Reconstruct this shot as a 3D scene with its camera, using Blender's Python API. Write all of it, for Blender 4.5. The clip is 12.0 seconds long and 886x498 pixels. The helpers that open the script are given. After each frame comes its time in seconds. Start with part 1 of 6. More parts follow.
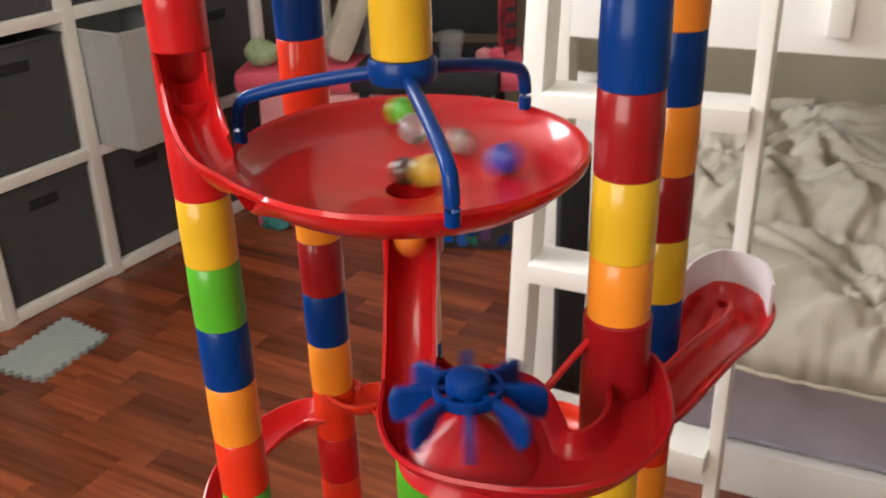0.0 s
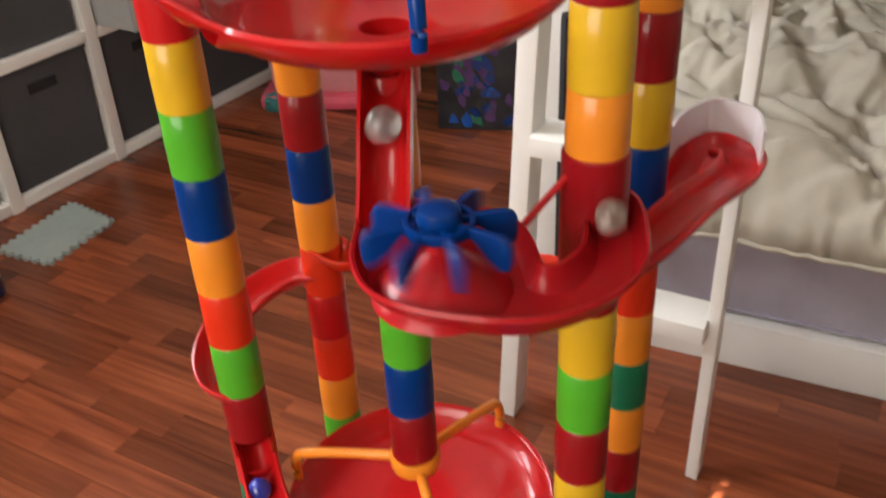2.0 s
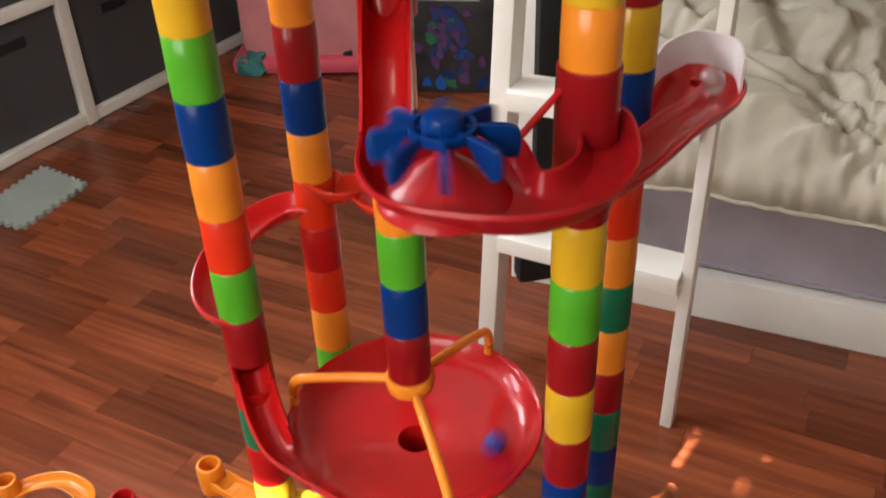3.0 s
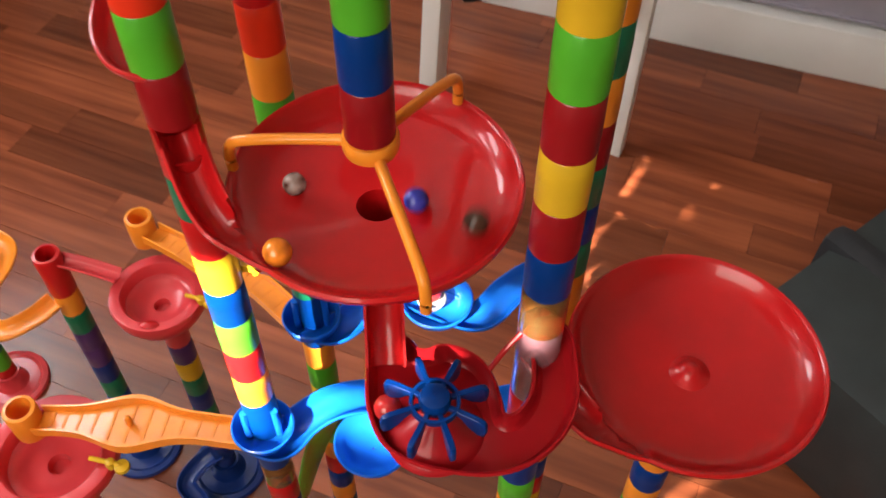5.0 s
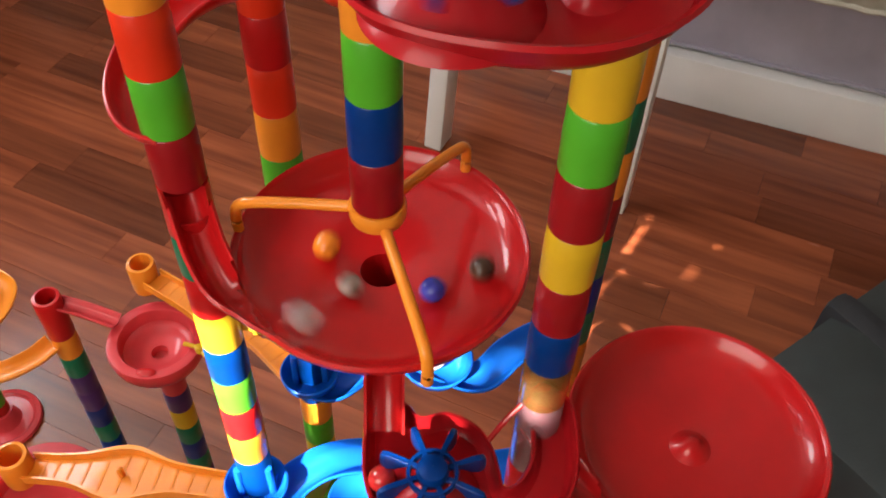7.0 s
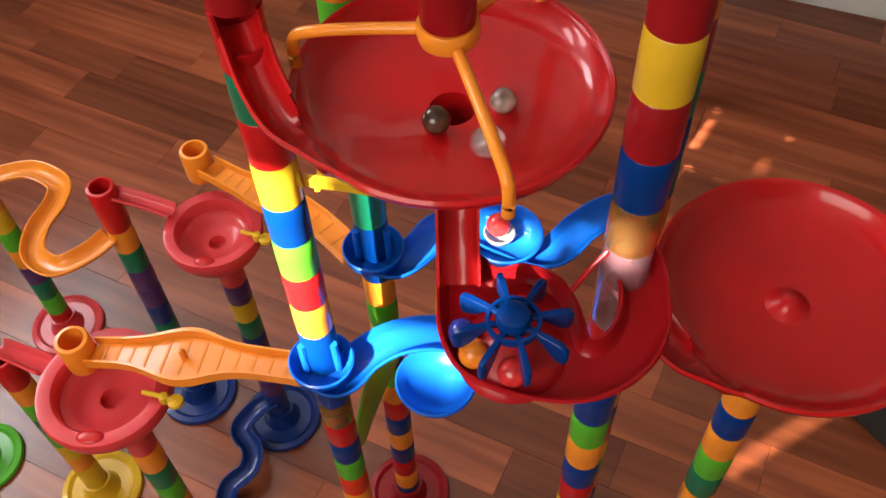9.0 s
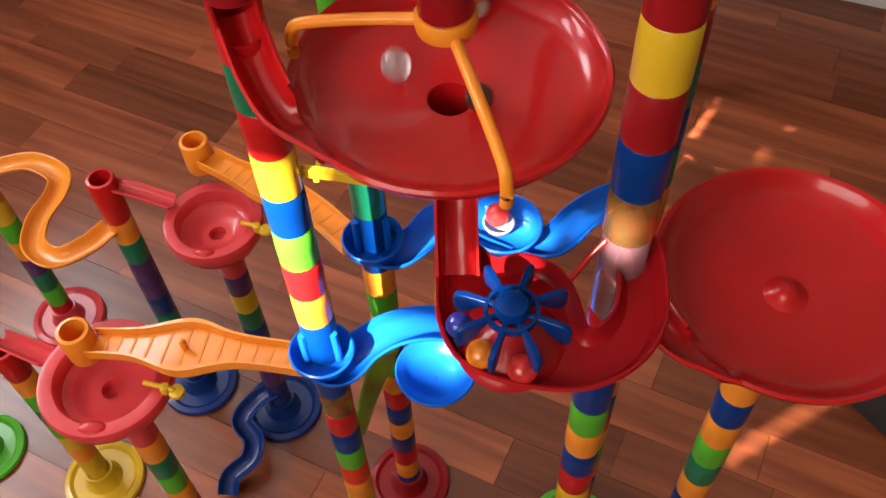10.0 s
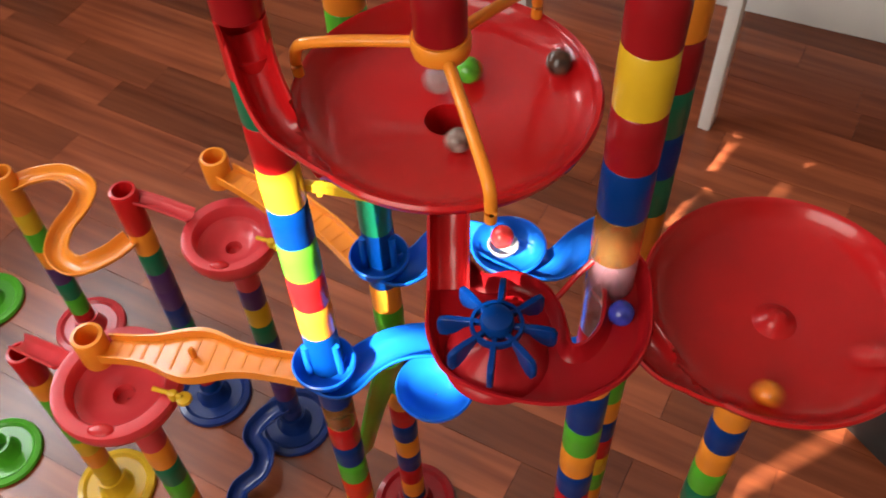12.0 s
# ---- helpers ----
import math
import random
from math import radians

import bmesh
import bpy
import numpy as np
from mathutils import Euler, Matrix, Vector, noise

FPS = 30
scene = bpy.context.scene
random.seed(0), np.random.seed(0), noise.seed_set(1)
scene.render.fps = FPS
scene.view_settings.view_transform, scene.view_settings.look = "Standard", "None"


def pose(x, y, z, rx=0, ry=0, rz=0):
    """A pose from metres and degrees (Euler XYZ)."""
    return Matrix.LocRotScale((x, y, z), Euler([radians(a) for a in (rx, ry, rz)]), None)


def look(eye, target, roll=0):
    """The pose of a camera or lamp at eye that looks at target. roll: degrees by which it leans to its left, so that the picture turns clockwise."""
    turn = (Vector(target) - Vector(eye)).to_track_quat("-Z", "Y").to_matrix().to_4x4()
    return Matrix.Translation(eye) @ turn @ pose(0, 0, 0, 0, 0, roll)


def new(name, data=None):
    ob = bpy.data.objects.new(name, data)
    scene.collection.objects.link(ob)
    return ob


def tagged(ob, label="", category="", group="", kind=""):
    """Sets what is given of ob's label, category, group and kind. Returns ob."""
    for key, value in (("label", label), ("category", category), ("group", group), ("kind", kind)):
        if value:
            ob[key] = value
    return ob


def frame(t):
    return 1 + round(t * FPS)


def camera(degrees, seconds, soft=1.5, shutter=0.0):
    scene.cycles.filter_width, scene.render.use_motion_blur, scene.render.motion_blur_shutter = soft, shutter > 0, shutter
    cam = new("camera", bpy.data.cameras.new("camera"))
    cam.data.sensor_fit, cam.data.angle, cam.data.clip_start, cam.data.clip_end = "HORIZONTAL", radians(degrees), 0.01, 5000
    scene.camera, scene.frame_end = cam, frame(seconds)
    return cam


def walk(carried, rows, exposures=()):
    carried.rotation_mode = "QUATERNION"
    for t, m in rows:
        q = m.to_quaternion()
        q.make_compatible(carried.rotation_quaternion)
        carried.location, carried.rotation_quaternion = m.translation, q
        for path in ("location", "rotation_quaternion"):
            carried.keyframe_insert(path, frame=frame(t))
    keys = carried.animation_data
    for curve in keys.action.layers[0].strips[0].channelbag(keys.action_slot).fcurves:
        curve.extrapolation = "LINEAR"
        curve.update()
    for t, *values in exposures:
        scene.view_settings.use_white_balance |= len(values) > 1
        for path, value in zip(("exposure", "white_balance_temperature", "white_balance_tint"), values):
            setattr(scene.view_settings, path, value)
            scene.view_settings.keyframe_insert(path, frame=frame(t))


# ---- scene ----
from mathutils import geometry

cam = camera(50.8, 12.0, soft=1.6, shutter=0.8)
ROWS = [
    (0, 0.0075, -0.0037, 1.1887, 0.150, -25.564, 1.541),
    (0.5, 0.0191, 0.0174, 1.1827, 2.037, -27.815, 2.951),
    (1, 0.0237, 0.0222, 1.1740, 2.358, -29.713, 3.008),
    (1.5, 0.0190, 0.0061, 1.1782, 2.180, -30.128, 2.894),
    (2, 0.0215, -0.0059, 1.1659, 0.438, -32.370, 2.357),
    (2.5, 0.0124, -0.0211, 1.1605, -0.598, -33.705, 1.949),
    (3, 0.0084, -0.0335, 1.1542, -1.351, -34.204, 1.802),
    (3.5, -0.0120, -0.0366, 1.1363, -1.432, -36.796, 1.711),
    (3.7, -0.0196, -0.0358, 1.1323, -1.365, -37.932, 1.437),
    (5.3, -0.0081, 0.0690, 1.1062, -5.491, -52.538, -0.521),
    (5.5, -0.0110, 0.0760, 1.1051, -4.600, -52.534, -0.627),
    (6, -0.0125, 0.0736, 1.1087, -4.034, -51.702, -1.158),
    (6.5, -0.0114, 0.0784, 1.1094, -3.413, -51.185, -2.325),
    (7, -0.0107, 0.0602, 1.1171, -3.632, -48.858, -1.660),
    (7.2, -0.0127, 0.0683, 1.0897, -3.586, -52.967, 0.004),
    (7.5, -0.0136, 0.0686, 1.0639, -3.634, -54.382, 2.126),
    (7.7, -0.0140, 0.0690, 1.0537, -3.224, -54.471, 1.792),
    (9.3, -0.0239, 0.0491, 1.0563, -2.600, -52.977, 1.526),
    (9.5, -0.0223, 0.0512, 1.0561, -3.006, -53.515, 1.859),
    (10, -0.0222, 0.0494, 1.0572, -2.732, -53.680, 1.672),
    (10.5, -0.0220, 0.0524, 1.0593, -2.149, -53.517, 1.308),
    (11, -0.0225, 0.0468, 1.0651, -2.226, -52.436, 1.072),
    (11.5, -0.0137, 0.0363, 1.0664, -1.845, -51.675, 0.989),
    (12, -0.0027, 0.0337, 1.0657, -0.068, -51.875, 1.968),
]
EXPOSURES = [(0, 4.38), (3.5, 4.28), (5.5, 4.16), (12, 4.05)]
walk(cam, [(t, pose(x, y, z, 90 + pitch, roll, yaw)) for t, x, y, z, yaw, pitch, roll in ROWS], EXPOSURES)

# ---- light ----
ROOM = radians(-28)  # the room's axes: u along the bed wall, v along the shelf wall
RU, RV = Vector((math.cos(ROOM), math.sin(ROOM), 0)), Vector((-math.sin(ROOM), math.cos(ROOM), 0))


def room(u, v, z=0.0):
    p = RU * u + RV * v
    return Vector((p.x, p.y, z))


SUN_WAY = Vector((0.473, 0.630, -0.616)).normalized()
world = bpy.data.worlds.new("world")
scene.world = world
world.use_nodes = True
sky = world.node_tree.nodes.new("ShaderNodeTexSky")
sky.sky_type, sky.sun_disc = "NISHITA", False
sky.sun_elevation = radians(38)
sky.sun_rotation = math.atan2(-SUN_WAY.x, -SUN_WAY.y)
world.node_tree.links.new(sky.outputs[0], world.node_tree.nodes["Background"].inputs[0])
world.node_tree.nodes["Background"].inputs[1].default_value = 0.06
sun = new("sun", bpy.data.lights.new("sun", "SUN"))
sun.data.energy, sun.data.angle, sun.data.color = 3.2, radians(0.5), (1.0, 0.93, 0.82)
sun.matrix_world = look(-SUN_WAY * 5, (0, 0, 0))


def area_lamp(name, at, towards, w, h, power, colour):
    lamp = new(name, bpy.data.lights.new(name, "AREA"))
    lamp.data.shape, lamp.data.size, lamp.data.size_y = "RECTANGLE", w, h
    lamp.data.energy, lamp.data.color = power, colour
    lamp.matrix_world = look(at, towards)
    return lamp


# fill lamp added out of view to brighten the shelf and tower fronts
area_lamp("front_fill", room(-0.36, -1.12, 1.60), room(-0.10, 1.0, 1.45), 1.10, 1.12, 1.5, (1.0, 0.945, 0.86))
area_lamp("side_window_daylight", room(-2.42, 0.55, 1.93), room(0.3, 0.75, 1.45), 1.80, 0.80, 4.7, (0.94, 0.955, 1.0))


# ---- materials ----
def material(name, colour, rough=0.3, spread=0.06, scale=60.0, bump=0.0, bump_scale=300.0, metal=0.0, coat=0.0,
             through_light=0.0, transmission=0.0, dark=None, stain_scale=6.0, per_object=0.0, shine=0.5):
    m = bpy.data.materials.new(name)
    m.use_nodes = True
    nt = m.node_tree
    nodes, links = nt.nodes, nt.links
    b = nodes["Principled BSDF"]
    tex = nodes.new("ShaderNodeTexCoord")
    fine, broad = nodes.new("ShaderNodeTexNoise"), nodes.new("ShaderNodeTexNoise")
    fine.inputs["Scale"].default_value, broad.inputs["Scale"].default_value = scale, stain_scale
    fine.inputs["Detail"].default_value = 5
    for n in (fine, broad):
        links.new(tex.outputs["Object"], n.inputs["Vector"])
    add = nodes.new("ShaderNodeMath")
    add.operation = "ADD"
    links.new(fine.outputs["Fac"], add.inputs[0])
    links.new(broad.outputs["Fac"], add.inputs[1])
    span = nodes.new("ShaderNodeMapRange")
    span.inputs["From Min"].default_value, span.inputs["From Max"].default_value = 0.7, 1.3
    links.new(add.outputs[0], span.inputs["Value"])
    mix = nodes.new("ShaderNodeMix")
    mix.data_type = "RGBA"
    low = dark or tuple(c * (1 - spread * 2) for c in colour)
    high = colour if dark else tuple(min(1, c * (1 + spread)) for c in colour)
    mix.inputs["A"].default_value, mix.inputs["B"].default_value = (*low, 1), (*high, 1)
    links.new(span.outputs[0], mix.inputs["Factor"])
    out = mix.outputs["Result"]
    if per_object:
        info, hsv, pr = nodes.new("ShaderNodeObjectInfo"), nodes.new("ShaderNodeHueSaturation"), nodes.new("ShaderNodeMapRange")
        pr.inputs["To Min"].default_value, pr.inputs["To Max"].default_value = 1 - per_object, 1 + per_object
        links.new(info.outputs["Random"], pr.inputs["Value"])
        links.new(pr.outputs[0], hsv.inputs["Value"])
        links.new(out, hsv.inputs["Color"])
        out = hsv.outputs[0]
    links.new(out, b.inputs["Base Color"])
    rr = nodes.new("ShaderNodeMapRange")
    rr.inputs["To Min"].default_value, rr.inputs["To Max"].default_value = rough * 0.8, min(1, rough * 1.25)
    links.new(broad.outputs["Fac"], rr.inputs["Value"])
    links.new(rr.outputs[0], b.inputs["Roughness"])
    b.inputs["Metallic"].default_value, b.inputs["Coat Weight"].default_value = metal, coat
    b.inputs["Specular IOR Level"].default_value = shine
    b.inputs["Coat Roughness"].default_value = 0.06
    b.inputs["Transmission Weight"].default_value = transmission
    if bump:
        nz, bp = nodes.new("ShaderNodeTexNoise"), nodes.new("ShaderNodeBump")
        nz.inputs["Scale"].default_value, nz.inputs["Detail"].default_value = bump_scale, 4
        links.new(tex.outputs["Object"], nz.inputs["Vector"])
        bp.inputs["Strength"].default_value, bp.inputs["Distance"].default_value = bump, 0.002
        links.new(nz.outputs["Fac"], bp.inputs["Height"])
        links.new(bp.outputs[0], b.inputs["Normal"])
    if through_light:
        tr, sh = nodes.new("ShaderNodeBsdfTranslucent"), nodes.new("ShaderNodeMixShader")
        links.new(out, tr.inputs["Color"])
        sh.inputs[0].default_value = through_light
        links.new(b.outputs[0], sh.inputs[1])
        links.new(tr.outputs[0], sh.inputs[2])
        links.new(sh.outputs[0], nodes["Material Output"].inputs["Surface"])
    return m


def plastic(name, colour, **kw):
    return material(name, colour, rough=0.30, spread=0.05, scale=40, bump=0.02, bump_scale=60, coat=kw.pop("coat", 0.40), shine=kw.pop("shine", 0.24), through_light=kw.pop("glow", 0.2), **kw)


PLASTIC = {
    "red": plastic("red plastic", (0.55, 0.010, 0.012)),
    "dish_red": plastic("glossy red plastic", (0.55, 0.008, 0.010), coat=0.55),
    "pan_red": plastic("crimson plastic", (0.42, 0.009, 0.014), coat=0.2, shine=0.18),
    "dark_red": plastic("dark red plastic", (0.31, 0.007, 0.011)),
    "orange_red": plastic("orange-red plastic", (0.84, 0.045, 0.014), glow=0.32),
    "yellow": plastic("yellow plastic", (0.72, 0.43, 0.020)),
    "orange": plastic("orange plastic", (0.86, 0.28, 0.025)),
    "green": plastic("green plastic", (0.09, 0.42, 0.025)),
    "dark_green": plastic("dark green plastic", (0.006, 0.16, 0.075)),
    "blue": plastic("blue plastic", (0.0005, 0.030, 0.175), coat=0.12, glow=0.1, shine=0.14),
    "navy": plastic("navy plastic", (0.008, 0.03, 0.17)),
    # base lifted above the unlit royal blue, so sunlight sits partly in the colour
    "bright_blue": plastic("sun-lifted blue plastic", (0.006, 0.13, 0.60), glow=0.35),
    "pink_red": plastic("pinkish red plastic", (0.72, 0.060, 0.070), glow=0.3),
    "purple": plastic("purple plastic", (0.09, 0.03, 0.14)),
    "clear": material("clear plastic", (0.9, 0.9, 0.92), rough=0.08, transmission=0.92, spread=0.01),
    "clear_red": material("clear reddish plastic", (0.78, 0.40, 0.46), rough=0.10, transmission=0.82, spread=0.03),
    "clear_orange": material("clear orange plastic", (0.95, 0.50, 0.16), rough=0.06, transmission=0.92, spread=0.03),
}
WHITE_PAINT = material("white paint", (0.84, 0.82, 0.78), rough=0.4, spread=0.03, scale=8, bump=0.05, bump_scale=60)
WALL_PAINT = material("beige wall paint", (0.42, 0.37, 0.27), rough=0.75, spread=0.04, scale=5, bump=0.15, bump_scale=120)
CEILING_PAINT = material("white ceiling paint", (0.72, 0.70, 0.66), rough=0.8, spread=0.02, scale=5)
GREY_FELT = material("grey bin fabric", (0.065, 0.064, 0.068), rough=0.9, spread=0.12, scale=300, bump=0.3, bump_scale=900)
PALE_BIN = material("pale grey bin plastic", (0.42, 0.43, 0.42), rough=0.5, spread=0.04)
BLACK = material("black fabric", (0.012, 0.012, 0.014), rough=0.75, spread=0.2, scale=80, bump=0.2)
DUVET = material("cream duvet cotton", (0.52, 0.475, 0.39), rough=0.85, spread=0.05, scale=25, bump=0.7, bump_scale=38)
LAVENDER = material("lavender bed sheet", (0.42, 0.39, 0.46), rough=0.85, spread=0.06, scale=20, bump=0.2, bump_scale=500)
FOAM = material("grey-green foam mat", (0.33, 0.38, 0.36), rough=0.8, spread=0.05, scale=60, bump=0.2, bump_scale=400)
PINK = material("pink plastic", (0.72, 0.10, 0.16), rough=0.4, spread=0.06, scale=12)
PALE_PINK = material("pale pink plastic", (0.66, 0.26, 0.28), rough=0.45, spread=0.06, scale=12)
CHECKED = material("dark red cloth", (0.30, 0.022, 0.035), rough=0.85, spread=0.4, scale=45, bump=0.3)
SOFT_GREEN = material("pale green plush", (0.33, 0.42, 0.24), rough=0.9, spread=0.15, scale=60, bump=0.4)
TEAL = material("teal fabric", (0.05, 0.22, 0.22), rough=0.8, spread=0.3, scale=40)
DARK_CARD = material("dark printed card", (0.03, 0.03, 0.035), rough=0.45, spread=0.3, scale=12)
SOFA = material("dark green-grey upholstery", (0.018, 0.023, 0.023), rough=0.5, spread=0.15, scale=30, bump=0.2, bump_scale=400)
GROUT = material("floor underlay", (0.03, 0.012, 0.008), rough=0.7)

SEAT_PLASTIC = material("frosted grey plastic", (0.42, 0.43, 0.42), rough=0.3, spread=0.03, transmission=0.5)
FROSTED = material("frosted white plastic", (0.80, 0.74, 0.74), rough=0.35, spread=0.02, transmission=0.45)


def wood_material():
    m = material("reddish brown laminate", (0.285, 0.073, 0.027), rough=0.24, spread=0.1, scale=7, dark=(0.135, 0.030, 0.012), per_object=0.42, stain_scale=3, shine=0.55)
    nodes, links = m.node_tree.nodes, m.node_tree.links
    tex = next(n for n in nodes if n.type == "TEX_COORD")
    mp = nodes.new("ShaderNodeMapping")
    mp.inputs["Scale"].default_value = (0.6, 9.0, 1.0)
    info, shift = nodes.new("ShaderNodeObjectInfo"), nodes.new("ShaderNodeVectorMath")
    shift.operation = "MULTIPLY_ADD"
    links.new(info.outputs["Random"], shift.inputs[0])
    shift.inputs[1].default_value = (40, 40, 0)
    links.new(tex.outputs["Object"], shift.inputs[2])
    links.new(shift.outputs[0], mp.inputs["Vector"])
    for n in nodes:
        if n.type == "TEX_NOISE":
            for l in list(n.inputs["Vector"].links):
                links.remove(l)
            links.new(mp.outputs[0], n.inputs["Vector"])
    return m


WOOD = wood_material()


# ---- mesh helpers ----
def lathe(bm, profile, seg=40, at=(0, 0, 0), closed=True):
    """Turn (radius, height) points round the vertical through at."""
    rings = []
    for k in range(seg):
        a = 2 * math.pi * k / seg
        rings.append([bm.verts.new((at[0] + r * math.cos(a), at[1] + r * math.sin(a), at[2] + z)) for r, z in profile])
    n = len(profile)
    for k in range(seg):
        p, q = rings[k], rings[(k + 1) % seg]
        for i in range(n if closed else n - 1):
            j = (i + 1) % n
            bm.faces.new((p[i], q[i], q[j], p[j]))
    return bm


def smooth_path(points, per=8):
    """A Catmull-Rom line through the points."""
    p = [Vector(v) for v in points]
    p = [p[0] * 2 - p[1]] + p + [p[-1] * 2 - p[-2]]
    out = []
    for i in range(1, len(p) - 2):
        for k in range(per):
            t = k / per
            a, b, c, d = p[i - 1], p[i], p[i + 1], p[i + 2]
            out.append(0.5 * (2 * b + (c - a) * t + (2 * a - 5 * b + 4 * c - d) * t * t + (3 * b - a - 3 * c + d) * t ** 3))
    return out + [p[-2]]


def sweep(bm, line, profile, widths=None, cap=True):
    """Carry a closed profile of (side, up) points along a line, kept level."""
    rings = []
    for i, p in enumerate(line):
        d = line[min(i + 1, len(line) - 1)] - line[max(i - 1, 0)]
        side = Vector((d.y, -d.x, 0))
        side = side.normalized() if side.length > 1e-6 else Vector((1, 0, 0))
        up = side.cross(d).normalized()
        s = widths[i] if widths else 1
        rings.append([bm.verts.new(p + side * a * s + up * b) for a, b in profile])
    n = len(profile)
    for p, q in zip(rings, rings[1:]):
        for i in range(n):
            bm.faces.new((p[i], q[i], q[(i + 1) % n], p[(i + 1) % n]))
    if cap:
        bm.faces.new(rings[0][::-1])
        bm.faces.new(rings[-1])
    return bm


def gutter(w=0.0115, depth=0.011, wall=0.0016, n=7):
    """A half-round trough, with rolled lips."""
    outer = [(-w * math.cos(math.pi * i / n), -depth * math.sin(math.pi * i / n)) for i in range(n + 1)]
    inner = [((w - wall) * math.cos(math.pi * i / n), -(depth - wall) * math.sin(math.pi * i / n)) for i in range(n + 1)]
    lip = 0.0014
    return [(-w - lip, 0.0004), (-w - lip * 0.7, -0.0018)] + outer[1:-1] + [(w + lip * 0.7, -0.0018), (w + lip, 0.0004), (w, 0.0014)] + inner + [(-w, 0.0014)]


def rod(r, n=8):
    return [(r * math.cos(2 * math.pi * i / n), r * math.sin(2 * math.pi * i / n)) for i in range(n)]


def box(bm, size, at=(0, 0, 0), turn=0.0, bevel=0.0):
    out = bmesh.ops.create_cube(bm, size=1.0)
    bmesh.ops.scale(bm, vec=size, verts=out["verts"])
    if bevel:
        edges = {e for v in out["verts"] for e in v.link_edges}
        r = bmesh.ops.bevel(bm, geom=list(edges), offset=bevel, segments=2, affect="EDGES", profile=0.6)
        vs = list({v for f in r["faces"] for v in f.verts} | {v for v in out["verts"] if v.is_valid})
    else:
        vs = out["verts"]
    bmesh.ops.rotate(bm, verts=vs, cent=(0, 0, 0), matrix=Matrix.Rotation(turn, 3, "Z"))
    bmesh.ops.translate(bm, verts=vs, vec=at)
    return vs


def mesh_of(name, bm, mat, smooth=True, angle=40):
    bmesh.ops.recalc_face_normals(bm, faces=bm.faces)
    me = bpy.data.meshes.new(name)
    bm.to_mesh(me)
    bm.free()
    me.materials.append(mat)
    if smooth:
        me.polygons.foreach_set("use_smooth", [True] * len(me.polygons))
        me.set_sharp_from_angle(angle=radians(angle))
    return me


def part(name, bm, mat, parent=None, label="", at=None, smooth=True, angle=40):
    ob = new(name, mesh_of(name, bm, mat, smooth, angle))
    ob.parent = parent
    if at is not None:
        ob.matrix_basis = at
    return tagged(ob, label) if label else ob


def thing(name, label, category, group="", at=None, kind=""):
    ob = new(name)
    if at is not None:
        ob.matrix_basis = at
    return tagged(ob, label, category, group, kind)


# ---- marble run: towers ----
H, RAD = 0.0342, 0.0130
A, B, C, D, E, F = (-0.1100, 0.3990), (-0.0718, 0.4869), (-0.0131, 0.3803), (0.0735, 0.3311), (0.1110, 0.4200), (0.1755, 0.3370)
tube_meshes = {}


def tube_mesh(colour, height):
    key = colour, round(height, 4)
    if key not in tube_meshes:
        bm, r, t, e = bmesh.new(), RAD, 0.0017, 0.0006
        lathe(bm, [(r - e * 1.3, 0), (r - 0.0002, e), (r, height * 0.5), (r - 0.0003, height - e), (r - e * 1.3, height), (r - t, height), (r - t, 0)], 32)
        tube_meshes[key] = mesh_of("tube", bm, PLASTIC[colour])
    return tube_meshes[key]


def stack(tower, top, colours, bottom_stop=None):
    """Tubes from the level top downwards; a colour may carry its own height in levels."""
    level = top
    for c in colours:
        c, n = c if isinstance(c, tuple) else (c, 1.0)
        level -= n
        if c:
            ob = new("tube", tube_mesh(c, n * H))
            ob.parent, ob.location = tower, (0, 0, level * H)
    return level


def tower(at, label):
    return thing("marble_run_tower", label, "marble run tower", "towers of the marble run", pose(at[0], at[1], 0))


def base_plate(tower_ob, colour):
    bm = bmesh.new()
    lathe(bm, [(0.001, 0), (0.046, 0), (0.048, 0.003), (0.0465, 0.007), (0.040, 0.0085), (0.036, 0.005), (0.022, 0.005), (0.0175, 0.012), (0.0168, 0.03), (0.0135, 0.03), (0.0135, 0.004), (0.001, 0.004)], 40)
    return part("base", bm, PLASTIC[colour], tower_ob, "round stand with a raised rim")


